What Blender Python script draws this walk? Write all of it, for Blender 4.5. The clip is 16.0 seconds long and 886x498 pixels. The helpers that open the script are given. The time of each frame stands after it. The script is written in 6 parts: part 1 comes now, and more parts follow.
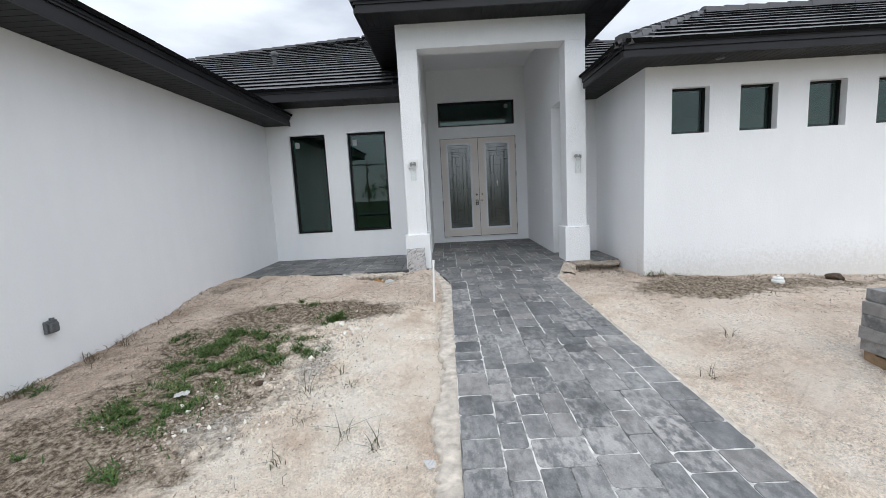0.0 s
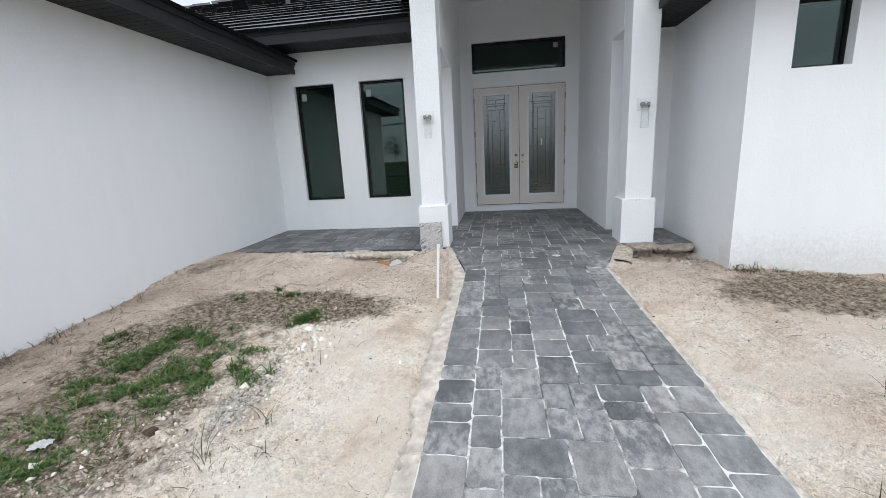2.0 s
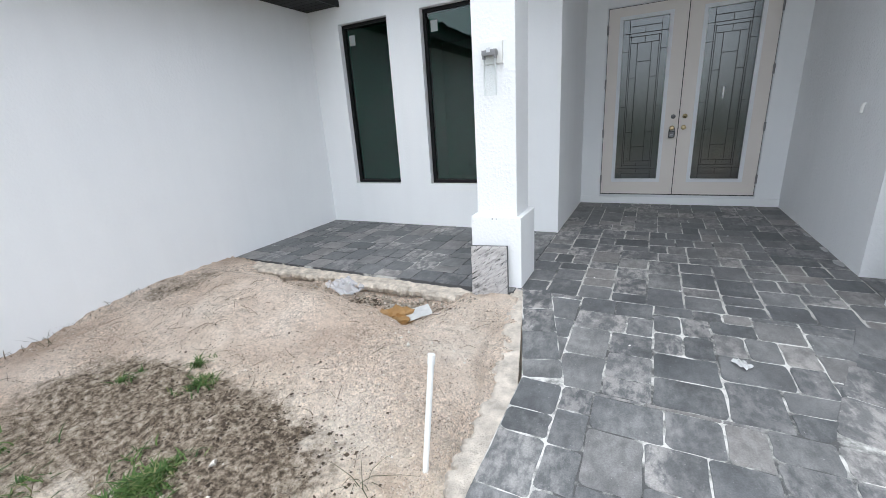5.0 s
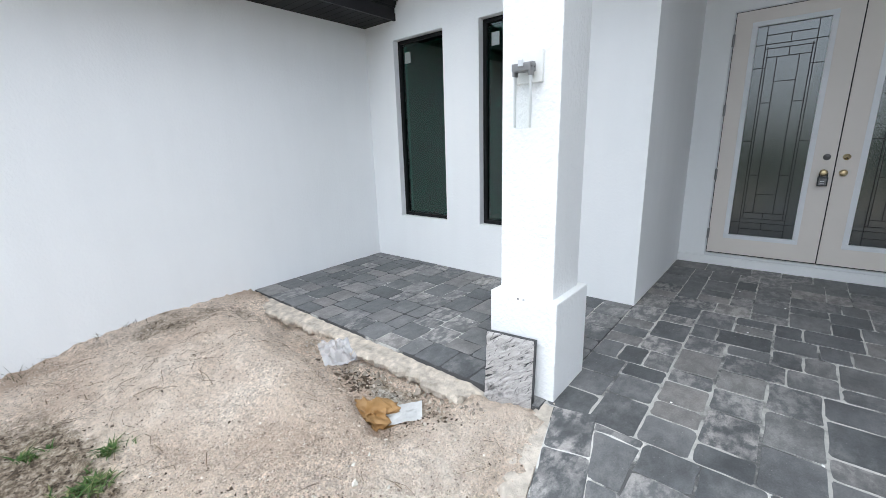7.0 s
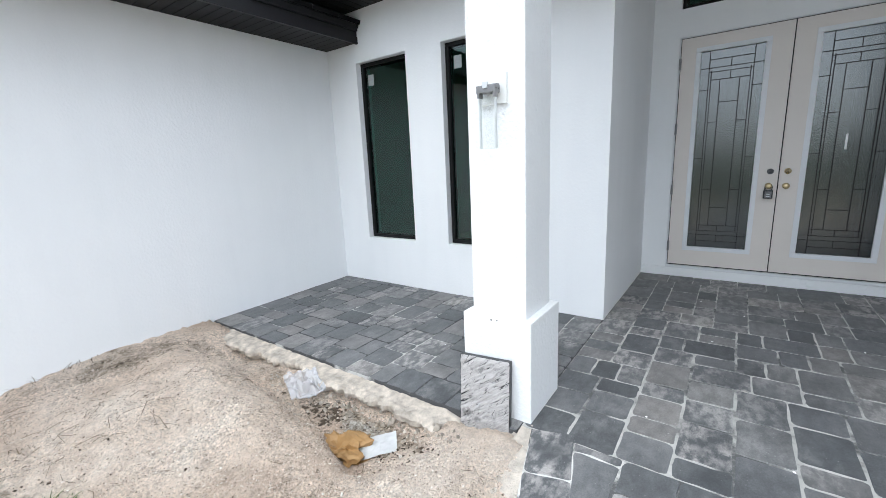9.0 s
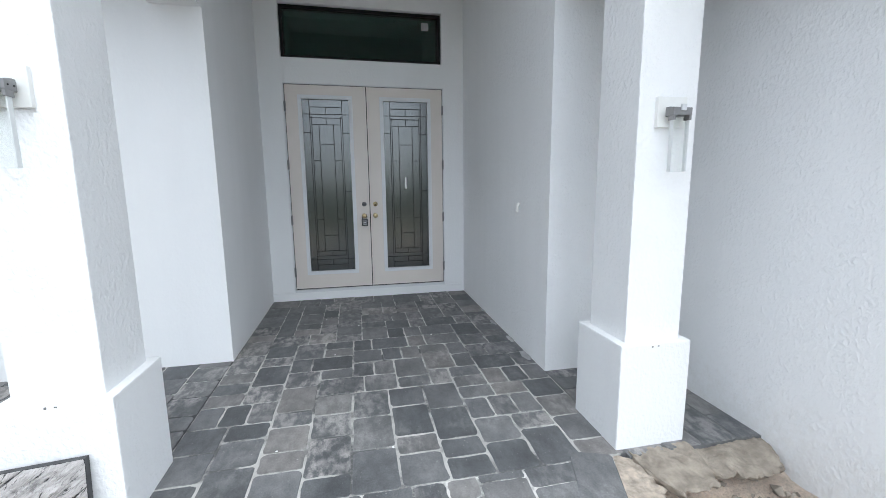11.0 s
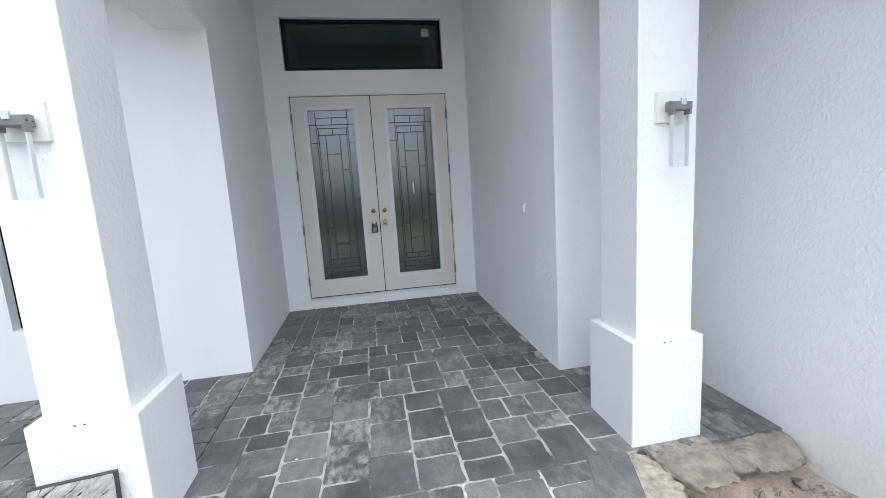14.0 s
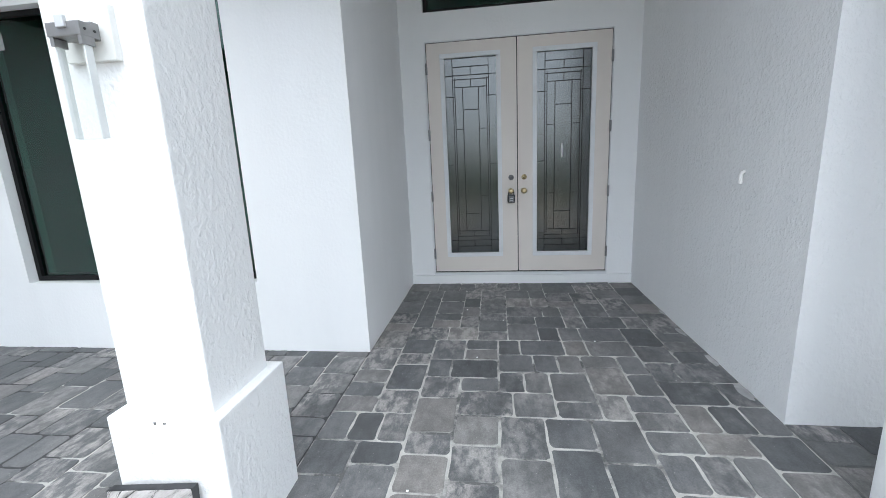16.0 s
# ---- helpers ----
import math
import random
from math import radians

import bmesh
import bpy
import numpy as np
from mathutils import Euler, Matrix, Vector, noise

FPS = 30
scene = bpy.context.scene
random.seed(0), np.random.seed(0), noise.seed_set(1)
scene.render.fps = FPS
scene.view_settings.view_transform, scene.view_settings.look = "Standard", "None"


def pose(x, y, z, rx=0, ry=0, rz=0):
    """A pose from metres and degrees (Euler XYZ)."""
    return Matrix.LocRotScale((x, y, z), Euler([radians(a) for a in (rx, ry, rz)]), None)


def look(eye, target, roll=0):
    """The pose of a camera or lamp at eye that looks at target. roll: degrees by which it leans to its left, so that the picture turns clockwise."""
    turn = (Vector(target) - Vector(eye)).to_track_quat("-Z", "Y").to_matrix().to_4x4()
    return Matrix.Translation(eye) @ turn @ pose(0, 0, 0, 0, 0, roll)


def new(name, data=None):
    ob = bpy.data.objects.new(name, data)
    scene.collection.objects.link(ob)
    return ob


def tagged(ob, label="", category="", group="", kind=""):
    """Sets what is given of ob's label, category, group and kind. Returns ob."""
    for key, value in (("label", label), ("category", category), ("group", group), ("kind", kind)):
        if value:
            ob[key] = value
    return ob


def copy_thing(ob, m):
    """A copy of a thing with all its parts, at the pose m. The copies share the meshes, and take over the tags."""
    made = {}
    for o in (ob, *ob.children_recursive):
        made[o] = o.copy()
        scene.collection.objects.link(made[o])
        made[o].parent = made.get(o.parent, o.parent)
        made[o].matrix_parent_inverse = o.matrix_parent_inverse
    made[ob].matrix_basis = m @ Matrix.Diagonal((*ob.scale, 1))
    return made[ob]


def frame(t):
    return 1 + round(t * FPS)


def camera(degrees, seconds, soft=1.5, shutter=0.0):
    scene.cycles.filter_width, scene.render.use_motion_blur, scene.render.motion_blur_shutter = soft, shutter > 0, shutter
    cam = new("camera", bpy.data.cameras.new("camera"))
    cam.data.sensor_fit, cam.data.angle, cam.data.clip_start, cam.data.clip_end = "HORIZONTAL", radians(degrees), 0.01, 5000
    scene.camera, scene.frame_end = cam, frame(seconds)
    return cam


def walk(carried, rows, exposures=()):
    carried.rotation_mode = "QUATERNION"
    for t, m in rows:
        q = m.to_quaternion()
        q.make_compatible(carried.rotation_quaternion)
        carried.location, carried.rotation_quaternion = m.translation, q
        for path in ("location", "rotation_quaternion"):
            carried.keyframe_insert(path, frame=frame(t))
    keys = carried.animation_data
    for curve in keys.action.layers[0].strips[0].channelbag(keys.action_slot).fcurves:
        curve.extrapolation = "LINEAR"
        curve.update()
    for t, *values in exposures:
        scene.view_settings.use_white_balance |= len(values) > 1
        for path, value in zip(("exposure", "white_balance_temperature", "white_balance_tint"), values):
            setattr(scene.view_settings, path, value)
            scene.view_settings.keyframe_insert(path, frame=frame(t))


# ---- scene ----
cam = camera(94.6, 16.0, soft=0.65)
PATH = [
    (0, (0.089, 0.057, 1.159), (0.062, 2.041, 0.905), -3.1),
    (0.5, (0.141, 0.247, 1.128), (0.035, 2.217, 0.799), -3.3),
    (1, (0.233, 0.586, 1.14), (0.07, 2.542, 0.756), -3.4),
    (1.5, (0.422, 0.947, 1.168), (0.205, 2.891, 0.751), -3.2),
    (2, (0.493, 1.372, 1.177), (0.216, 3.305, 0.745), -3.0),
    (2.5, (0.563, 1.814, 1.19), (0.192, 3.73, 0.751), -2.8),
    (3, (0.637, 2.241, 1.224), (0.135, 4.122, 0.764), -2.9),
    (3.2, (0.652, 2.442, 1.202), (0.093, 4.305, 0.734), -2.8),
    (5.5, (0.642, 4.382, 1.315), (-0.301, 6.041, 0.715), -3.9),
    (6, (0.604, 4.755, 1.345), (-0.419, 6.372, 0.764), -3.6),
    (6.5, (0.642, 4.998, 1.354), (-0.487, 6.559, 0.817), -2.7),
    (7, (0.639, 5.094, 1.37), (-0.618, 6.571, 0.881), -1.7),
    (7.5, (0.595, 5.126, 1.373), (-0.671, 6.601, 0.902), -2.0),
    (8, (0.604, 5.124, 1.376), (-0.666, 6.603, 0.928), -2.8),
    (8.2, (0.599, 5.112, 1.379), (-0.672, 6.593, 0.944), -3.0),
    (10.3, (0.651, 5.203, 1.362), (0.36, 7.155, 1.033), -0.7),
    (10.5, (0.693, 5.219, 1.36), (0.625, 7.193, 1.044), -0.6),
    (11, (0.779, 5.233, 1.362), (1.183, 7.169, 1.063), -0.6),
    (11.5, (0.854, 5.238, 1.353), (1.63, 7.059, 1.064), -0.7),
    (12, (0.918, 5.232, 1.353), (1.94, 6.922, 1.04), -1.1),
    (12.5, (0.931, 5.235, 1.348), (1.979, 6.905, 1.011), -1.5),
    (13, (0.908, 5.242, 1.355), (1.804, 6.999, 1.021), -2.2),
    (13.5, (0.872, 5.228, 1.367), (1.515, 7.096, 1.06), -3.0),
    (14, (0.812, 5.202, 1.389), (1.152, 7.151, 1.097), -3.6),
    (14.5, (0.795, 5.21, 1.386), (0.827, 7.189, 1.1), -3.9),
    (15, (0.821, 5.292, 1.354), (0.637, 7.258, 1.031), -4.0),
    (15.5, (0.765, 5.579, 1.323), (0.478, 7.529, 0.979), -4.1),
    (16, (0.7, 5.921, 1.329), (0.441, 7.863, 0.926), -2.6),
]
walk(cam, [(t, look(eye, target, roll)) for t, eye, target, roll in PATH],
     exposures=[(0.0, 0.22, 6450, 5.5), (1.5, 0.33, 6430, 5.5), (3.0, 0.47, 6410, 5.5), (5.5, 0.76, 6330, 5), (8.0, 0.90, 6270, 4), (10.3, 1.02, 6280, 4), (11.2, 0.94, 6270, 4),
                (12.5, 0.94, 6270, 3.5), (14.5, 0.95, 6280, 4), (16.0, 1.10, 6310, 4)])


# ---- world and sun: a bright overcast day, brighter overhead than at the horizon ----
world = bpy.data.worlds.new("overcast_sky")
scene.world = world
world.use_nodes = True
wn, wl = world.node_tree.nodes, world.node_tree.links
wn.clear()
w_out, w_bg = wn.new("ShaderNodeOutputWorld"), wn.new("ShaderNodeBackground")
w_sky, w_mix = wn.new("ShaderNodeTexSky"), wn.new("ShaderNodeMix")
w_co, w_map, w_no, w_ramp = wn.new("ShaderNodeTexCoord"), wn.new("ShaderNodeMapping"), wn.new("ShaderNodeTexNoise"), wn.new("ShaderNodeValToRGB")
w_sky.sky_type, w_sky.sun_disc, w_sky.sun_elevation, w_sky.sun_rotation = "NISHITA", False, radians(61), radians(167)
w_mix.data_type = "RGBA"
w_mix.inputs["Factor"].default_value = 0.86
w_map.inputs["Scale"].default_value = (1.6, 1.6, 4.5)
w_no.inputs["Scale"].default_value, w_no.inputs["Detail"].default_value = 2.2, 6.0
w_ramp.color_ramp.elements[0].position, w_ramp.color_ramp.elements[0].color = 0.36, (8.2, 8.6, 10.0, 1)
w_ramp.color_ramp.elements[1].position, w_ramp.color_ramp.elements[1].color = 0.66, (12.8, 13.2, 14.3, 1)
wl.new(w_co.outputs["Generated"], w_map.inputs["Vector"])
wl.new(w_map.outputs["Vector"], w_no.inputs["Vector"])
wl.new(w_no.outputs["Fac"], w_ramp.inputs["Fac"])
wl.new(w_sky.outputs["Color"], w_mix.inputs["A"])
w_sep, w_rise, w_mul = wn.new("ShaderNodeSeparateXYZ"), wn.new("ShaderNodeMath"), wn.new("ShaderNodeVectorMath")
w_rise.operation, w_mul.operation = "MULTIPLY_ADD", "SCALE"
w_rise.inputs[1].default_value, w_rise.inputs[2].default_value = 0.66, 0.58
w_rise.use_clamp = False
wl.new(w_co.outputs["Generated"], w_sep.inputs["Vector"])
w_up = wn.new("ShaderNodeMath")
w_up.operation = "MAXIMUM"
wl.new(w_sep.outputs["Z"], w_up.inputs[0])
w_up.inputs[1].default_value = 0.0
wl.new(w_up.outputs["Value"], w_rise.inputs[0])
wl.new(w_ramp.outputs["Color"], w_mul.inputs[0])
w_side, w_both = wn.new("ShaderNodeMath"), wn.new("ShaderNodeMath")
w_side.operation, w_both.operation = "MULTIPLY_ADD", "MULTIPLY"
w_side.inputs[1].default_value, w_side.inputs[2].default_value = -0.21, 1.0
wl.new(w_sep.outputs["Y"], w_side.inputs[0])
wl.new(w_rise.outputs["Value"], w_both.inputs[0])
wl.new(w_side.outputs["Value"], w_both.inputs[1])
wl.new(w_both.outputs["Value"], w_mul.inputs["Scale"])
wl.new(w_mul.outputs["Vector"], w_mix.inputs["B"])
wl.new(w_mix.outputs["Result"], w_bg.inputs["Color"])
wl.new(w_bg.outputs["Background"], w_out.inputs["Surface"])
w_bg.inputs["Strength"].default_value = 0.112

sun = new("sun", bpy.data.lights.new("sun", "SUN"))
sun.data.energy, sun.data.angle, sun.data.color = 0.85, radians(60), (1.0, 0.99, 0.97)
sun.matrix_world = look((1.5, -6.5, 12.0), (0, 0, 0))


# ---- materials ----
def material(name, color, rough=0.7, metal=0.0, spec=0.5):
    m = bpy.data.materials.new(name)
    m.use_nodes = True
    p = m.node_tree.nodes["Principled BSDF"]
    p.inputs["Base Color"].default_value = (*color, 1)
    p.inputs["Roughness"].default_value, p.inputs["Metallic"].default_value = rough, metal
    p.inputs["Specular IOR Level"].default_value = spec
    return m


def bsdf(m):
    return m.node_tree.nodes["Principled BSDF"]


def place(m, scale=(1, 1, 1)):
    """World-size coordinates, stretched by scale."""
    n, l = m.node_tree.nodes, m.node_tree.links
    g, mp = n.new("ShaderNodeNewGeometry"), n.new("ShaderNodeMapping")
    mp.inputs["Scale"].default_value = scale
    l.new(g.outputs["Position"], mp.inputs["Vector"])
    return mp.outputs["Vector"]


def noise_of(m, scale, detail=4.0, rough=0.55, stretch=(1, 1, 1), vector=None):
    n, l = m.node_tree.nodes, m.node_tree.links
    t = n.new("ShaderNodeTexNoise")
    t.inputs["Scale"].default_value, t.inputs["Detail"].default_value, t.inputs["Roughness"].default_value = scale, detail, rough
    l.new(vector or place(m, stretch), t.inputs["Vector"])
    return t.outputs["Fac"]


def ramp(m, fac, stops):
    n, l = m.node_tree.nodes, m.node_tree.links
    r = n.new("ShaderNodeValToRGB")
    e = r.color_ramp.elements
    while len(e) < len(stops):
        e.new(0.5)
    for k, (pos, c) in enumerate(stops):
        e[k].position, e[k].color = pos, (*c, 1) if len(c) == 3 else c
    l.new(fac, r.inputs["Fac"])
    return r.outputs["Color"]


def grey(v):
    return (v, v, v)


def mix(m, fac, a, b, mode="MIX"):
    n, l = m.node_tree.nodes, m.node_tree.links
    x = n.new("ShaderNodeMix")
    x.data_type, x.blend_type = "RGBA", mode
    for key, v in (("Factor", fac), ("A", a), ("B", b)):
        if isinstance(v, (int, float)):
            x.inputs[key].default_value = v
        elif isinstance(v, tuple):
            x.inputs[key].default_value = (*v, 1)
        else:
            l.new(v, x.inputs[key])
    return x.outputs["Result"]


def paint_to(m, socket, value):
    m.node_tree.links.new(value, bsdf(m).inputs[socket])


def bump(m, height, strength, distance):
    n, l = m.node_tree.nodes, m.node_tree.links
    b = n.new("ShaderNodeBump")
    b.inputs["Strength"].default_value, b.inputs["Distance"].default_value = strength, distance
    old = bsdf(m).inputs["Normal"].links
    if old:
        l.new(old[0].from_socket, b.inputs["Normal"])
    l.new(height, b.inputs["Height"])
    l.new(b.outputs["Normal"], bsdf(m).inputs["Normal"])


def stucco(name, splash=0.0, relief=0.85):
    """White painted sand stucco with knock-down relief."""
    m = material(name, (0.8, 0.81, 0.82), 0.75, spec=0.3)
    tone = ramp(m, noise_of(m, 0.9, 5), [(0.3, (0.82, 0.828, 0.838)), (0.7, (0.855, 0.86, 0.866))])
    streak = ramp(m, noise_of(m, 2.0, 4, stretch=(3, 3, 0.35)), [(0.35, grey(0.985)), (0.6, grey(1.0))])
    col = mix(m, 1.0, tone, streak, "MULTIPLY")
    if splash:
        n, l = m.node_tree.nodes, m.node_tree.links
        g, sep = n.new("ShaderNodeNewGeometry"), n.new("ShaderNodeSeparateXYZ")
        l.new(g.outputs["Position"], sep.inputs["Vector"])
        add = n.new("ShaderNodeMath")
        add.operation = "MULTIPLY_ADD"
        l.new(noise_of(m, 26.0, 8, 0.85), add.inputs[0])
        add.inputs[1].default_value = -1.7
        l.new(sep.outputs["Z"], add.inputs[2])
        mask = ramp(m, add.outputs["Value"], [(0.0, grey(1)), (0.001, grey(0))])
        r = mask.node.color_ramp
        r.elements[0].position, r.elements[0].color = 0.0, (splash, splash, splash, 1)
        r.elements[1].position = 0.42
        off = n.new("ShaderNodeMath")
        off.operation = "ADD"
        off.inputs[1].default_value = 1.05
        l.new(add.outputs["Value"], off.inputs[0])
        l.new(off.outputs["Value"], mask.node.inputs["Fac"])
        col = mix(m, mask, col, (0.52, 0.46, 0.38))
    paint_to(m, "Base Color", col)
    dab = ramp(m, noise_of(m, 48, 2.0, 0.45, stretch=(1, 1, 0.8)), [(0.40, grey(0)), (0.68, grey(1))])
    dab = mix(m, 1.0, dab, ramp(m, noise_of(m, 6, 3, 0.6), [(0.36, grey(0.45)), (0.62, grey(1))]), "MULTIPLY")
    bump(m, dab, relief * 0.45, 0.005)
    bump(m, noise_of(m, 95, 4, 0.6), 0.16 + 0.2 * relief, 0.003)
    bump(m, noise_of(m, 5, 3, 0.5), 0.12, 0.01)
    return m


M_STUCCO = stucco("white_stucco", 0.0, 1.2)
M_STUCCO_FINE = stucco("fine_white_stucco", 0.0, 0.4)
M_STUCCO_SIDE = stucco("rough_stucco_splashed", 0.2, 1.05)
M_STUCCO_LOW = stucco("white_stucco_splashed", 0.4, 0.4)


def plain(name, color, rough, metal=0.0, vary=0.12, scale=14, relief=0.1, spec=0.5, dist=0.002):
    m = material(name, color, rough, metal, spec)
    lo, hi = tuple(c * (1 - vary) for c in color), tuple(min(1, c * (1 + vary)) for c in color)
    paint_to(m, "Base Color", ramp(m, noise_of(m, scale, 5), [(0.3, lo), (0.7, hi)]))
    rr = ramp(m, noise_of(m, scale * 0.4, 4), [(0.3, grey(max(0, rough - 0.07))), (0.7, grey(min(1, rough + 0.07)))])
    paint_to(m, "Roughness", rr)
    if relief:
        bump(m, noise_of(m, scale * 9, 3), relief, dist)
    return m


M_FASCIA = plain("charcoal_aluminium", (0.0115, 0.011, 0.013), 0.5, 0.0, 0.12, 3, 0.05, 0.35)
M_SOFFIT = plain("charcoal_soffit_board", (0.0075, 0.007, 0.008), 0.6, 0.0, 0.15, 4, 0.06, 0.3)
M_TILE = plain("charcoal_concrete_tile", (0.062, 0.06, 0.064), 0.42, 0.0, 0.2, 5, 0.12, 0.6)
# Near-black for the tile fronts: the shade under each course, put into colour.
M_BUTT_SHADE = plain("tile_butt_shade", (0.006, 0.006, 0.0065), 0.85, 0.0, 0.35, 8, 0.2, 0.1)
M_FRAME = plain("black_window_frame", (0.008, 0.0085, 0.009), 0.5, 0.0, 0.1, 10, 0.0, 0.2)
M_STICKER = plain("grey_glass_sticker", (0.30, 0.34, 0.33), 0.7, 0.0, 0.15, 60, 0.0)
M_DOOR = plain("cream_door_paint", (0.71, 0.655, 0.61), 0.42, 0.0, 0.03, 2, 0.03)
M_LITE = plain("white_lite_frame", (0.72, 0.73, 0.75), 0.4, 0.0, 0.03, 6, 0.0)
M_CAME = plain("dark_lead_came", (0.03, 0.032, 0.034), 0.45, 0.7, 0.2, 30, 0.0)
M_BRASS = plain("satin_brass", (0.62, 0.5, 0.3), 0.28, 1.0, 0.1, 30, 0.0)
M_NICKEL = plain("brushed_nickel", (0.25, 0.247, 0.25), 0.4, 0.65, 0.08, 40, 0.0)
M_SILVER = plain("pale_silver_paint", (0.62, 0.63, 0.65), 0.4, 0.3, 0.04, 30, 0.0)
M_EDGE = plain("frosted_glass_edge", (0.66, 0.68, 0.68), 0.5, 0.0, 0.05, 30, 0.0)
M_LOCK = plain("dark_lockbox", (0.03, 0.031, 0.034), 0.45, 0.2, 0.2, 40, 0.1)
M_LOCK_FACE = plain("grey_lockbox_dial", (0.16, 0.16, 0.165), 0.4, 0.3, 0.2, 40, 0.0)
M_PVC = plain("white_plastic", (0.78, 0.78, 0.76), 0.38, 0.0, 0.05, 9, 0.0)
M_GREYBOX = plain("grey_electrical_plastic", (0.10, 0.105, 0.11), 0.5, 0.0, 0.2, 30, 0.1)
M_PAPER = plain("crumpled_white_paper", (0.78, 0.78, 0.78), 0.7, 0.0, 0.06, 25, 0.1)
M_BROWN = plain("brown_paper_bag", (0.29, 0.165, 0.062), 0.65, 0.0, 0.22, 9, 0.15)
M_WOOD = plain("rough_pallet_wood", (0.28, 0.19, 0.11), 0.75, 0.0, 0.3, 12, 0.3)
M_BLACK = plain("black_rubber", (0.015, 0.015, 0.016), 0.6, 0.0, 0.2, 30, 0.0)
M_INK = material("grey_print", (0.12, 0.12, 0.13), 0.7)
M_ROOM = plain("unlit_room_plaster", (0.42, 0.42, 0.40), 0.8, 0.0, 0.06, 2, 0.0)
M_CONC = plain("rough_mortar", (0.56, 0.50, 0.435), 0.9, 0.0, 0.3, 13, 0.7, 0.2, 0.012)
bump(M_CONC, noise_of(M_CONC, 18, 6, 0.65), 0.6, 0.02)
M_LIP = plain("broken_mortar", (0.60, 0.53, 0.455), 0.9, 0.0, 0.34, 16, 0.9, 0.2, 0.01)
bump(M_LIP, noise_of(M_LIP, 26, 7, 0.7), 0.9, 0.02)
M_PAD = plain("sandy_mortar", (0.52, 0.445, 0.37), 0.9, 0.0, 0.35, 24, 0.9, 0.2, 0.01)
M_RUBBLE = plain("weathered_concrete", (0.345, 0.30, 0.25), 0.9, 0.0, 0.3, 14, 0.8, 0.2, 0.006)
bump(M_RUBBLE, noise_of(M_RUBBLE, 24, 7, 0.7), 0.9, 0.018)
M_CHALK = plain("chalky_limestone", (0.74, 0.70, 0.63), 0.9, 0.0, 0.12, 30, 0.4, 0.2)
M_STONE = plain("pebble", (0.50, 0.435, 0.37), 0.85, 0.0, 0.45, 20, 0.2, 0.3)
M_LITTER = plain("dry_leaf_litter", (0.075, 0.055, 0.04), 0.85, 0.0, 0.5, 25, 0.0, 0.2)
M_GRAIN = material("shell_sand_grain", (0.6, 0.53, 0.46), 0.9, spec=0.2)
M_SEED = plain("dark_seedling", (0.085, 0.08, 0.045), 0.8, 0.0, 0.4, 25, 0.0, 0.2)
M_TWIG = plain("dry_twig", (0.16, 0.12, 0.08), 0.85, 0.0, 0.4, 25, 0.0, 0.2)
M_ASPHALT = plain("asphalt", (0.055, 0.055, 0.056), 0.85, 0.0, 0.2, 3, 0.4)


def grain_material():
    n, l = M_GRAIN.node_tree.nodes, M_GRAIN.node_tree.links
    g = n.new("ShaderNodeNewGeometry")
    paint_to(M_GRAIN, "Base Color", ramp(M_GRAIN, g.outputs["Random Per Island"], [(0.0, (0.15, 0.115, 0.085)), (0.22, (0.44, 0.36, 0.295)), (0.6, (0.61, 0.51, 0.425)), (0.95, (0.68, 0.585, 0.50)), (1.0, (0.82, 0.77, 0.71))]))


grain_material()


def grass_material():
    m = material("grass_blades", (0.08, 0.14, 0.03), 0.6, spec=0.3)
    n, l = m.node_tree.nodes, m.node_tree.links
    g = n.new("ShaderNodeNewGeometry")
    a = ramp(m, g.outputs["Random Per Island"], [(0.0, (0.025, 0.06, 0.012)), (0.55, (0.06, 0.12, 0.026)), (0.85, (0.12, 0.17, 0.05)), (1.0, (0.25, 0.21, 0.11))])
    paint_to(m, "Base Color", a)
    return m


M_GRASS = grass_material()


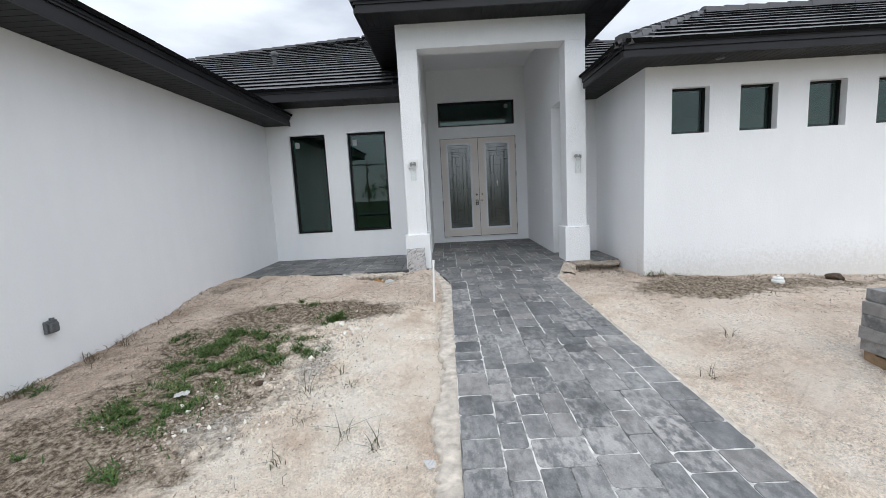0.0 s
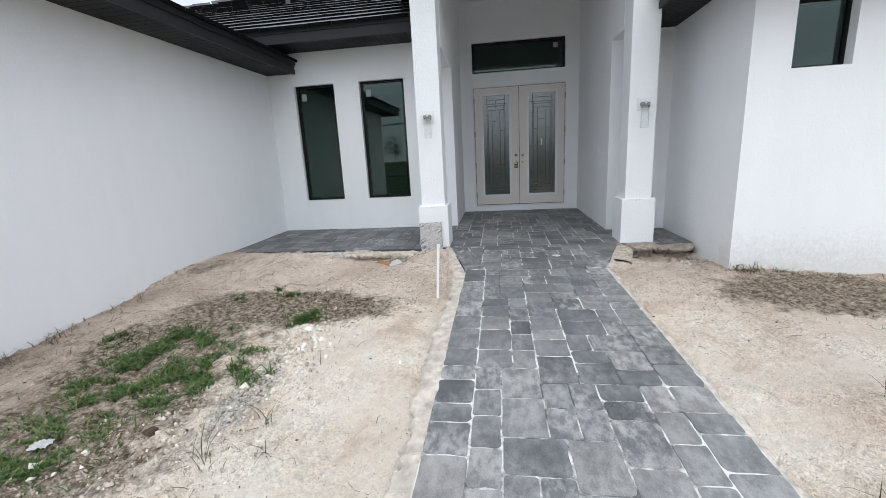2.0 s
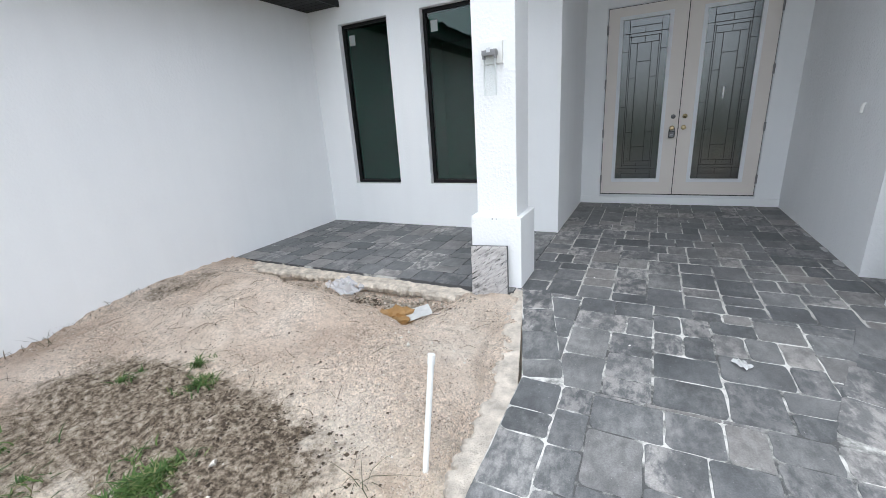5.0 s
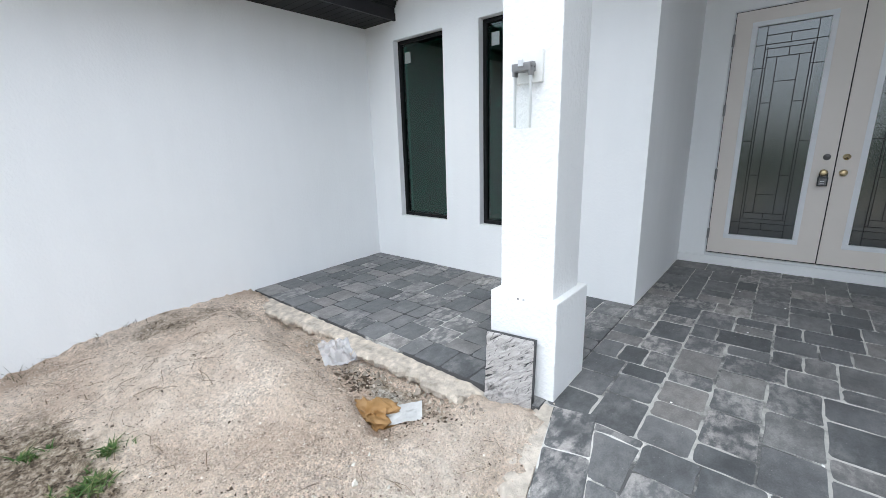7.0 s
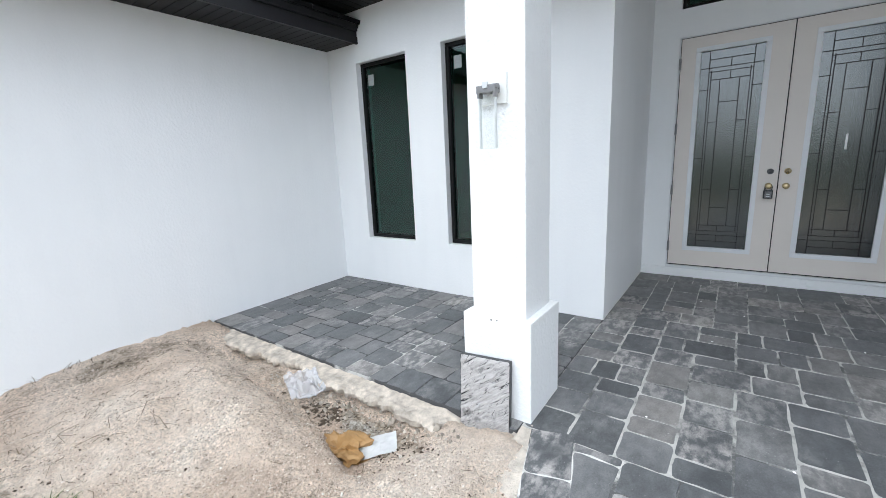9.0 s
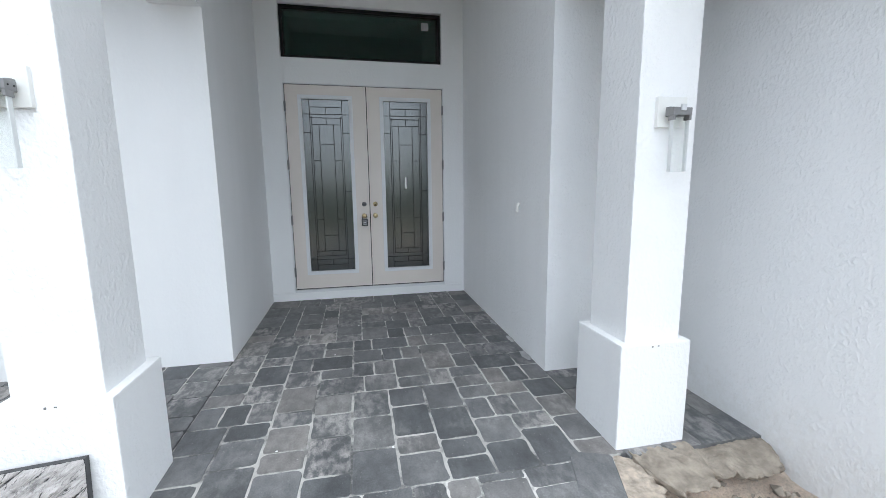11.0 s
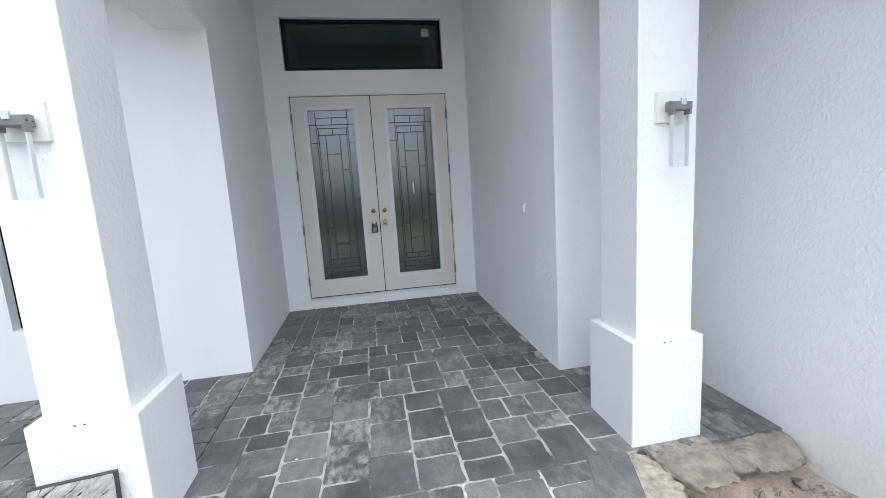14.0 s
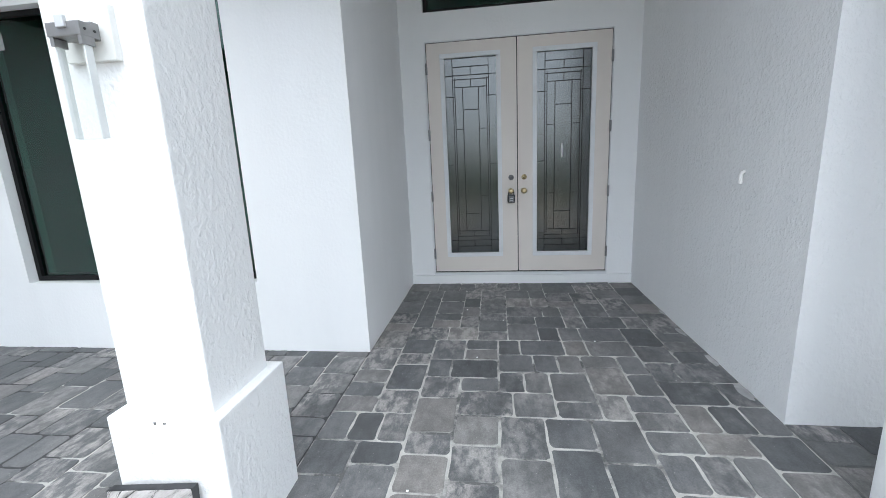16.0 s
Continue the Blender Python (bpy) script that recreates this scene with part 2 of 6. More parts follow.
def paver_material():
    """Tumbled charcoal concrete: each piece its own tone, with pale cement bloom along one direction."""
    m = material("charcoal_paver", (0.11, 0.115, 0.125), 0.62, spec=0.4)
    n, l = m.node_tree.nodes, m.node_tree.links
    info = n.new("ShaderNodeObjectInfo")
    base = ramp(m, info.outputs["Random"], [(0.0, (0.094, 0.098, 0.103)), (0.4, (0.132, 0.135, 0.140)), (0.75, (0.160, 0.161, 0.163)), (1.0, (0.215, 0.204, 0.198))])

    def math_of(op, a, b=0.0):
        x = n.new("ShaderNodeMath")
        x.operation = op
        for k, v in enumerate((a, b)):
            if isinstance(v, (int, float)):
                x.inputs[k].default_value = v
            else:
                l.new(v, x.inputs[k])
        return x.outputs["Value"]

    shift, comb = n.new("ShaderNodeVectorMath"), n.new("ShaderNodeCombineXYZ")
    shift.operation = "ADD"
    away = math_of("MULTIPLY", info.outputs["Random"], 37.0)
    l.new(away, comb.inputs["X"])
    l.new(away, comb.inputs["Z"])
    l.new(place(m), shift.inputs[0])
    l.new(comb.outputs["Vector"], shift.inputs[1])

    def own(scale):
        mp = n.new("ShaderNodeMapping")
        mp.inputs["Scale"].default_value = scale
        l.new(shift.outputs["Vector"], mp.inputs["Vector"])
        return mp.outputs["Vector"]

    second = math_of("FRACT", math_of("MULTIPLY", info.outputs["Random"], 7.31))
    cloud = noise_of(m, 3.4, 5, 0.6, vector=own((1.0, 0.8, 1.0)))
    streak = noise_of(m, 13.0, 9, 0.66, vector=own((1.6, 0.85, 1.0)))
    col = mix(m, 1.0, base, ramp(m, cloud, [(0.34, grey(0.72)), (0.5, grey(1.0)), (0.64, (1.32, 1.3, 1.28))]), "MULTIPLY")
    col = mix(m, 1.0, col, ramp(m, streak, [(0.36, grey(0.86)), (0.5, grey(1.0)), (0.62, grey(1.11))]), "MULTIPLY")
    pale = mix(m, 1.0, ramp(m, streak, [(0.44, grey(0)), (0.58, grey(1))]), ramp(m, second, [(0.5, grey(0.0)), (0.95, grey(0.85))]), "MULTIPLY")
    pale = mix(m, 1.0, pale, ramp(m, cloud, [(0.40, grey(0.1)), (0.56, grey(1))]), "MULTIPLY")
    col = mix(m, pale, col, (0.40, 0.375, 0.36))
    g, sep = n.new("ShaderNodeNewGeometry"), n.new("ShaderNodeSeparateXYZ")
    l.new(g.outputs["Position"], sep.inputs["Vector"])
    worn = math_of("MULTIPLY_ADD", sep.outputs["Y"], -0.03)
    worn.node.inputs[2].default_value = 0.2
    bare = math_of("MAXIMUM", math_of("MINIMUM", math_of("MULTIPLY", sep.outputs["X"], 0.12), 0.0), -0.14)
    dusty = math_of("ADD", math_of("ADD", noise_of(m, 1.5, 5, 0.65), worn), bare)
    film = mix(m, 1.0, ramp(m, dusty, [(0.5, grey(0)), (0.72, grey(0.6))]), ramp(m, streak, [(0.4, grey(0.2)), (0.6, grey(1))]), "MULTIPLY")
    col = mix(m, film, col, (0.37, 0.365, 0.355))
    fleck = ramp(m, noise_of(m, 75, 3, 0.6), [(0.70, grey(0)), (0.74, grey(0.6))])
    col = mix(m, fleck, col, (0.45, 0.44, 0.42))
    grain = ramp(m, noise_of(m, 150, 4, 0.7), [(0.38, grey(0.86)), (0.62, grey(1.14))])
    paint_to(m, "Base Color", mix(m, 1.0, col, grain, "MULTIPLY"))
    paint_to(m, "Roughness", ramp(m, cloud, [(0.3, grey(0.5)), (0.7, grey(0.7))]))
    bump(m, noise_of(m, 22, 6, 0.65), 0.35, 0.006)
    bump(m, streak, 0.2, 0.004)
    bump(m, noise_of(m, 160, 3, 0.6), 0.2, 0.002)
    return m


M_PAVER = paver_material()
M_JOINT = plain("pale_joint_sand", (0.58, 0.57, 0.545), 0.9, 0.0, 0.3, 10, 0.5, 0.2, 0.004)
paint_to(M_JOINT, "Base Color", ramp(M_JOINT, noise_of(M_JOINT, 2.2, 6, 0.7), [(0.40, (0.13, 0.13, 0.13)), (0.49, (0.42, 0.41, 0.39)), (0.66, (0.60, 0.585, 0.56))]))
M_JOINT_PATCHY = plain("patchy_joint_sand", (0.3, 0.3, 0.29), 0.9, 0.0, 0.3, 10, 0.5, 0.2, 0.004)
paint_to(M_JOINT_PATCHY, "Base Color", ramp(M_JOINT_PATCHY, noise_of(M_JOINT_PATCHY, 1.1, 6, 0.65), [(0.52, (0.075, 0.075, 0.077)), (0.58, (0.5, 0.49, 0.47))]))
M_JOINT_WALK = plain("thin_joint_sand", (0.5, 0.49, 0.47), 0.9, 0.0, 0.3, 10, 0.5, 0.2, 0.004)
paint_to(M_JOINT_WALK, "Base Color", ramp(M_JOINT_WALK, noise_of(M_JOINT_WALK, 2.6, 7, 0.72), [(0.43, (0.11, 0.11, 0.11)), (0.49, (0.34, 0.335, 0.32)), (0.55, (0.64, 0.625, 0.60))]))
M_JOINT_SMEAR = plain("grout_film", (0.40, 0.40, 0.40), 0.85, 0.0, 0.25, 12, 0.3)
M_JOINT_DARK = plain("dark_joint_sand", (0.15, 0.15, 0.15), 0.9, 0.0, 0.3, 10, 0.5, 0.2, 0.004)


def slab_material():
    m = material("rough_grey_stone_face", (0.3, 0.29, 0.29), 0.75, spec=0.3)
    n, l = m.node_tree.nodes, m.node_tree.links
    g, mp = n.new("ShaderNodeNewGeometry"), n.new("ShaderNodeMapping")
    mp.vector_type = "TEXTURE"
    mp.inputs["Rotation"].default_value = (0, radians(-36), 0)
    mp.inputs["Scale"].default_value = (1.0, 1.0, 0.13)
    l.new(g.outputs["Position"], mp.inputs["Vector"])
    f = noise_of(m, 6.5, 6, 0.68, vector=mp.outputs["Vector"])
    f.node.inputs["Distortion"].default_value = 1.6
    mp2 = n.new("ShaderNodeMapping")
    mp2.vector_type = "TEXTURE"
    mp2.inputs["Rotation"].default_value = (0, radians(-62), 0)
    mp2.inputs["Scale"].default_value = (1.0, 1.0, 0.2)
    l.new(g.outputs["Position"], mp2.inputs["Vector"])
    f2 = noise_of(m, 13, 7, 0.68, vector=mp2.outputs["Vector"])
    c = ramp(m, f, [(0.35, (0.03, 0.03, 0.03)), (0.385, (0.27, 0.26, 0.255)), (0.43, (0.50, 0.475, 0.465)), (0.64, (0.68, 0.65, 0.64))])
    d = ramp(m, f2, [(0.36, grey(0.15)), (0.40, grey(1.0))])
    e = ramp(m, noise_of(m, 6, 6, 0.7), [(0.34, grey(0.45)), (0.42, grey(1.0))])
    paint_to(m, "Base Color", mix(m, 1.0, mix(m, 1.0, c, d, "MULTIPLY"), e, "MULTIPLY"))
    bump(m, f, 1.0, 0.02)
    bump(m, f2, 0.8, 0.012)
    return m


M_SLAB = slab_material()


def glass(name, tint, rough=0.0, ripple=None, base=0.04):
    """A pane: gloss that grows towards grazing view over tinted see-through."""
    m = bpy.data.materials.new(name)
    m.use_nodes = True
    n, l = m.node_tree.nodes, m.node_tree.links
    n.clear()
    out, mx, tr, gl, lw, pw, ad = (n.new("ShaderNode" + k) for k in ("OutputMaterial", "MixShader", "BsdfTransparent", "BsdfGlossy", "LayerWeight", "Math", "Math"))
    tr.inputs["Color"].default_value = (*tint, 1)
    gl.inputs["Roughness"].default_value, lw.inputs["Blend"].default_value = rough, 0.5
    pw.operation, ad.operation = "POWER", "MULTIPLY_ADD"
    l.new(lw.outputs["Facing"], pw.inputs[0])
    pw.inputs[1].default_value = 4.0
    l.new(pw.outputs["Value"], ad.inputs[0])
    ad.inputs[1].default_value, ad.inputs[2].default_value = 1 - base, base
    if ripple:
        g, t, b = n.new("ShaderNodeNewGeometry"), n.new("ShaderNodeTexNoise"), n.new("ShaderNodeBump")
        t.inputs["Scale"].default_value, t.inputs["Detail"].default_value = ripple, 3
        l.new(g.outputs["Position"], t.inputs["Vector"])
        l.new(t.outputs["Fac"], b.inputs["Height"])
        b.inputs["Strength"].default_value, b.inputs["Distance"].default_value = 0.13, 0.008
        l.new(b.outputs["Normal"], gl.inputs["Normal"])
    l.new(ad.outputs["Value"], mx.inputs["Fac"])
    l.new(tr.outputs["BSDF"], mx.inputs[1])
    l.new(gl.outputs["BSDF"], mx.inputs[2])
    l.new(mx.outputs["Shader"], out.inputs["Surface"])
    return m


M_GLASS = glass("tinted_window_glass", (0.25, 0.60, 0.50), base=0.07)
M_LEADED = glass("rippled_door_glass", (0.33, 0.40, 0.41), 0.07, 80.0, 0.14)
M_CLEAR = glass("clear_lamp_glass", (0.965, 0.975, 0.97))
M_FILM = plain("milky_plastic_film", (0.80, 0.81, 0.85), 0.35, 0.0, 0.05, 20, 0.0)
bsdf(M_FILM).inputs["Alpha"].default_value = 0.4


def ground_material():
    """Pale building sand; humus and gravel where the two stored masks say."""
    m = material("sandy_ground", (0.5, 0.42, 0.34), 0.92, spec=0.15)
    n, l = m.node_tree.nodes, m.node_tree.links

    def mask(name):
        a = n.new("ShaderNodeAttribute")
        a.attribute_name = name
        return a.outputs["Fac"]

    sand = ramp(m, noise_of(m, 1.1, 7, 0.62), [(0.36, (0.52, 0.40, 0.315)), (0.47, (0.67, 0.545, 0.445)), (0.56, (0.74, 0.62, 0.52)), (0.66, (0.78, 0.68, 0.585))])
    sand = mix(m, mask("fine"), sand, ramp(m, noise_of(m, 2.3, 7, 0.66), [(0.34, (0.70, 0.555, 0.435)), (0.45, (0.86, 0.735, 0.605)), (0.60, (0.92, 0.83, 0.72))]))
    coarse = ramp(m, mask("fine"), [(0.0, grey(0.9)), (1.0, grey(0.5))])
    coarse = mix(m, 1.0, coarse, ramp(m, noise_of(m, 1.7, 4, 0.6), [(0.40, grey(0.3)), (0.58, grey(1.0))]), "MULTIPLY")
    grit = ramp(m, noise_of(m, 60, 6, 0.85), [(0.39, grey(0.6)), (0.46, grey(0.96)), (0.52, grey(1.05)), (0.60, grey(1.25))])
    sand = mix(m, coarse, sand, grit, "MULTIPLY")
    clod = ramp(m, noise_of(m, 17, 6, 0.75), [(0.38, grey(0.68)), (0.47, grey(1.0)), (0.62, grey(1.1))])
    cell = n.new("ShaderNodeTexVoronoi")
    cell.inputs["Scale"].default_value = 105.0
    l.new(place(m), cell.inputs["Vector"])
    split = n.new("ShaderNodeSeparateColor")
    l.new(cell.outputs["Color"], split.inputs["Color"])
    sand = mix(m, coarse, sand, ramp(m, split.outputs["Red"], [(0.0, grey(0.6)), (0.3, grey(0.92)), (0.7, grey(1.08)), (1.0, grey(1.25))]), "MULTIPLY")
    sand = mix(m, coarse, sand, clod, "MULTIPLY")
    soil = ramp(m, noise_of(m, 26, 8, 0.76), [(0.36, (0.06, 0.047, 0.035)), (0.46, (0.20, 0.155, 0.115)), (0.54, (0.40, 0.325, 0.25)), (0.64, (0.60, 0.52, 0.43))])
    gravel = ramp(m, noise_of(m, 34, 5, 0.75), [(0.38, (0.09, 0.075, 0.06)), (0.5, (0.48, 0.44, 0.39)), (0.6, (0.74, 0.71, 0.66))])
    turf = ramp(m, noise_of(m, 3, 8, 0.7), [(0.3, (0.035, 0.05, 0.024)), (0.7, (0.085, 0.10, 0.055))])

    def soft(name, k, sc):
        s = n.new("ShaderNodeMath")
        s.operation = "MULTIPLY_ADD"
        l.new(noise_of(m, sc, 7, 0.72), s.inputs[0])
        s.inputs[1].default_value = k
        l.new(mask(name), s.inputs[2])
        return ramp(m, s.outputs["Value"], [(0.40 + k * 0.5 - 0.12 * k, grey(0)), (min(0.995, 0.62 + k * 0.5 - 0.12 * k), grey(1))])

    col = mix(m, soft("soil", 1.1, 4.5), sand, soil)
    col = mix(m, soft("gravel", 0.8, 9), col, gravel)
    col = mix(m, mask("turf"), col, turf)
    paint_to(m, "Base Color", col)
    bump(m, noise_of(m, 7, 7, 0.68), 1.0, 0.07)
    bump(m, noise_of(m, 38, 5, 0.78), 0.9, 0.026)
    bump(m, ramp(m, cell.outputs["Distance"], [(0.0, grey(1)), (0.65, grey(0))]), 0.7, 0.006)
    return m


M_GROUND = ground_material()


# ---- building helpers ----
def box(bm, x0, x1, y0, y1, z0, z1):
    v = [bm.verts.new((x, y, z)) for z in (z0, z1) for x, y in ((x0, y0), (x1, y0), (x1, y1), (x0, y1))]
    for f in ((3, 2, 1, 0), (4, 5, 6, 7), (0, 1, 5, 4), (1, 2, 6, 5), (2, 3, 7, 6), (3, 0, 4, 7)):
        bm.faces.new([v[k] for k in f])
    return v


def bevelled(bm, width, segments=2):
    bmesh.ops.bevel(bm, geom=list(bm.edges), offset=width, segments=segments, affect="EDGES", profile=0.6)
    return bm


def brick_of(x0, x1, y0, y1, z0, z1, bevel=0.0, segments=2):
    bm = bmesh.new()
    box(bm, x0, x1, y0, y1, z0, z1)
    return bevelled(bm, bevel, segments) if bevel else bm


def mesh_of(name, bm, mat):
    me = bpy.data.meshes.new(name)
    bm.normal_update()
    bm.to_mesh(me)
    bm.free()
    me.materials.append(mat)
    return me


def part(name, bm, mat, parent=None, label=""):
    ob = new(name, mesh_of(name, bm, mat))
    if parent is not None:
        ob.parent = parent
    return tagged(ob, label)


def thing(name, label, category, at=(0, 0, 0), turn=0.0, group="", kind=""):
    """An Empty at a thing's base, which carries its parts."""
    ob = new(name)
    ob.empty_display_size = 0.1
    ob.matrix_basis = pose(*at, 0, 0, turn)
    return tagged(ob, label, category, group, kind)


def built(name, bm, mat, label, category, kind="structure"):
    return tagged(part(name, bm, mat), label, category, "", kind)


def smooth(ob):
    for p in ob.data.polygons:
        p.use_smooth = True
    return ob


def tube(bm, points, radius, sides=8, tip=1.0):
    """A round bar along points; its radius goes to radius * tip at the end."""
    pts = [Vector(p) for p in points]
    rings = []
    for k, p in enumerate(pts):
        d = (pts[min(k + 1, len(pts) - 1)] - pts[max(k - 1, 0)]).normalized()
        q = d.to_track_quat("Z", "Y")
        r = radius * (1 + (tip - 1) * k / (len(pts) - 1))
        rings.append([bm.verts.new(p + q @ Vector((r * math.cos(a), r * math.sin(a), 0))) for a in (math.tau * s / sides for s in range(sides))])
    for a, b in zip(rings, rings[1:]):
        for s in range(sides):
            bm.faces.new((a[s], a[(s + 1) % sides], b[(s + 1) % sides], b[s]))
    bm.faces.new(rings[0][::-1])
    bm.faces.new(rings[-1])
    return bm


def lathe(profile, sides=24):
    """A turned body about z from (radius, height) pairs."""
    bm = bmesh.new()
    rings = [[bm.verts.new((r * math.cos(math.tau * s / sides), r * math.sin(math.tau * s / sides), z)) for s in range(sides)] for r, z in profile]
    for a, b in zip(rings, rings[1:]):
        for s in range(sides):
            bm.faces.new((a[s], a[(s + 1) % sides], b[(s + 1) % sides], b[s]))
    bm.faces.new(rings[0][::-1])
    bm.faces.new(rings[-1])
    return bm


def moved(bm, m):
    bmesh.ops.transform(bm, matrix=m, verts=bm.verts)
    return bm


def pierced(axis, a0, a1, z0, z1, d0, d1, holes):
    """A wall of thickness d0..d1 that runs along axis from a0 to a1, with rectangular holes (a0, a1, z0, z1) right through it."""
    bm = bmesh.new()
    us = sorted({a0, a1, *(h[0] for h in holes), *(h[1] for h in holes)})
    zs = sorted({z0, z1, *(h[2] for h in holes), *(h[3] for h in holes)})
    verts = {}

    def v(u, d, z):
        if (u, d, z) not in verts:
            verts[u, d, z] = bm.verts.new((u, d, z) if axis == "x" else (d, u, z))
        return verts[u, d, z]

    def solid(i, k):
        if not (0 <= i < len(us) - 1 and 0 <= k < len(zs) - 1):
            return False
        mu, mz = (us[i] + us[i + 1]) / 2, (zs[k] + zs[k + 1]) / 2
        return not any(h[0] < mu < h[1] and h[2] < mz < h[3] for h in holes)

    for i in range(len(us) - 1):
        for k in range(len(zs) - 1):
            if not solid(i, k):
                continue
            u, w, z, y = us[i], us[i + 1], zs[k], zs[k + 1]
            bm.faces.new((v(u, d0, z), v(w, d0, z), v(w, d0, y), v(u, d0, y)))
            bm.faces.new((v(w, d1, z), v(u, d1, z), v(u, d1, y), v(w, d1, y)))
            if not solid(i - 1, k):
                bm.faces.new((v(u, d1, z), v(u, d0, z), v(u, d0, y), v(u, d1, y)))
            if not solid(i + 1, k):
                bm.faces.new((v(w, d0, z), v(w, d1, z), v(w, d1, y), v(w, d0, y)))
            if not solid(i, k - 1):
                bm.faces.new((v(u, d1, z), v(w, d1, z), v(w, d0, z), v(u, d0, z)))
            if not solid(i, k + 1):
                bm.faces.new((v(u, d0, y), v(w, d0, y), v(w, d1, y), v(u, d1, y)))
    bmesh.ops.recalc_face_normals(bm, faces=bm.faces)
    return bm


def floor_z(y):
    """The paving falls gently from the door to the street."""
    return -0.015 * (10.4 - y) if y > 7 else -0.05 - 0.034 * (7 - y)


# ---- plan ----
LX, WY, DY, FY = -3.56, 8.69, 10.40, 7.06      # left wing wall, window wall, door wall, porch front
NL, NR = -0.258, 2.135                          # porch side walls
RX, RY, BY = 2.98, 6.09, 7.97                  # right wing's corner; wall beside the porch
WINDOWS = [(-3.085, -2.345), (-1.885, -1.092)]
WZ0, WZ1 = 0.53, 2.56
SMALL = [(3.36 + 0.963 * k, 3.89 + 0.963 * k) for k in range(4)]
SZ0, SZ1 = 1.866, 2.507

built("wall_left", pierced("y", 1.6, 8.69, -0.6, 2.9, LX - 0.24, LX, []), M_STUCCO_FINE, "white stucco side wall of the left wing", "wall")
built("wall_windows", pierced("x", LX - 0.24, NL, -0.4, 3.3, WY, WY + 0.22, [(a, b, WZ0, WZ1) for a, b in WINDOWS]), M_STUCCO_FINE, "white stucco wall with two tall windows", "wall")
built("wall_porch_left", pierced("y", WY + 0.22, DY, -0.3, 4.3, NL - 0.34, NL, []), M_STUCCO_FINE, "white stucco side wall of the entry", "wall")
built("wall_porch_right", pierced("y", BY, DY, -0.3, 4.3, NR, NR + 0.33, []), M_STUCCO, "white stucco side wall of the entry", "wall")
built("wall_door", pierced("x", NL - 0.34, NR + 0.33, -0.3, 4.3, DY, DY + 0.2, [(0.0, 1.877, 0.11, 2.567), (-0.005, 1.862, 2.842, 3.425)]), M_STUCCO_FINE, "white stucco entry wall around the double door", "wall")
built("wall_recess", pierced("x", NR + 0.33, RX, -0.4, 3.2, BY + 0.003, BY + 0.22, []), M_STUCCO, "white stucco wall beside the porch column", "wall")
built("wall_wing_side", pierced("y", RY + 0.22, BY + 0.22, -0.6, 2.9, RX, RX + 0.22, []), M_STUCCO_SIDE, "white stucco side wall of the right wing", "wall")
built("wall_wing_front", pierced("x", RX, 11.0, -0.9, 2.9, RY, RY + 0.22, [(a, b, SZ0, SZ1) for a, b in SMALL]), M_STUCCO_LOW, "white stucco front wall with small high windows, splashed with sand low down", "wall")
built("wall_left_end", pierced("x", -12.0, LX - 0.24, -0.8, 2.9, 1.6, 1.82, []), M_STUCCO_FINE, "white stucco end wall of the left wing", "wall")
# upper walls of the porch over its three openings
built("wall_porch_front", pierced("x", NL - 0.337, NR + 0.34, 3.56, 4.27, FY, FY + 0.3345, []), M_STUCCO, "white stucco beam over the porch opening", "wall")
built("wall_porch_beam_left", pierced("y", FY + 0.335, WY + 0.22, 2.665, 4.3, NL - 0.34, NL, [(WY, WY + 0.22, 2.665, 3.3)]), M_STUCCO, "white stucco beam over the porch side opening", "wall")
built("wall_porch_beam_right", pierced("y", FY + 0.335, BY, 2.69, 4.3, NR, NR + 0.33, []), M_STUCCO, "white stucco beam over the porch side opening", "wall")
built("ceiling_porch", brick_of(NL - 0.34, NR + 0.33, FY + 0.335, DY + 0.2, 4.18, 4.28), M_STUCCO_FINE, "smooth white porch ceiling", "ceiling")


# ---- closed rooms behind the glass ----
def room(name, x0, x1, y0, y1, z0, z1):
    bm = bmesh.new()
    box(bm, x0 - 0.1, x1 + 0.1, y1, y1 + 0.1, z0, z1)
    box(bm, x0 - 0.1, x0, y0, y1, z0, z1)
    box(bm, x1, x1 + 0.1, y0, y1, z0, z1)
    box(bm, x0 - 0.1, x1 + 0.1, y0, y1 + 0.1, z0 - 0.1, z0 - 0.002)
    box(bm, x0 - 0.1, x1 + 0.1, y0, y1 + 0.1, z1 + 0.002, z1 + 0.1)
    return built(name, bm, M_ROOM, "bare dim plastered room behind the glass", "room")


room("room_front", -3.7, -0.7, WY + 0.225, 13.0, 0.05, 2.95)
room("room_hall", -0.5, 2.4, DY + 0.205, 13.4, 0.05, 4.38)
room("room_wing", 3.3, 10.5, RY + 0.225, 10.5, 0.05, 2.75)


# ---- columns ----
def porch_column(x0):
    top = thing("porch_column", "square white stucco porch column on a wider plinth", "column", (x0 + 0.21, 7.232, floor_z(7.2)), group="porch columns", kind="structure")
    part("plinth", brick_of(-0.21, 0.21, -0.212, 0.212, -0.25, 0.535 - floor_z(7.2), 0.008), M_STUCCO, top)
    part("shaft", brick_of(-0.163, 0.166, -0.172, 0.163, 0.533 - floor_z(7.2), 3.559 - floor_z(7.2), 0.006), M_STUCCO, top)
    for dx, w in ((-0.03, 0.009), (0.005, 0.006), (0.012, 0.004)):
        part("chip", brick_of(dx, dx + w, -0.2135, -0.211, 0.515 - floor_z(7.2) + dx * 0.1, 0.520 - floor_z(7.2) + w * 0.3, 0.0008, 1), M_LOCK_FACE, top, "small grey nick in the render")
    return top


porch_column(-0.638)
porch_column(2.093)


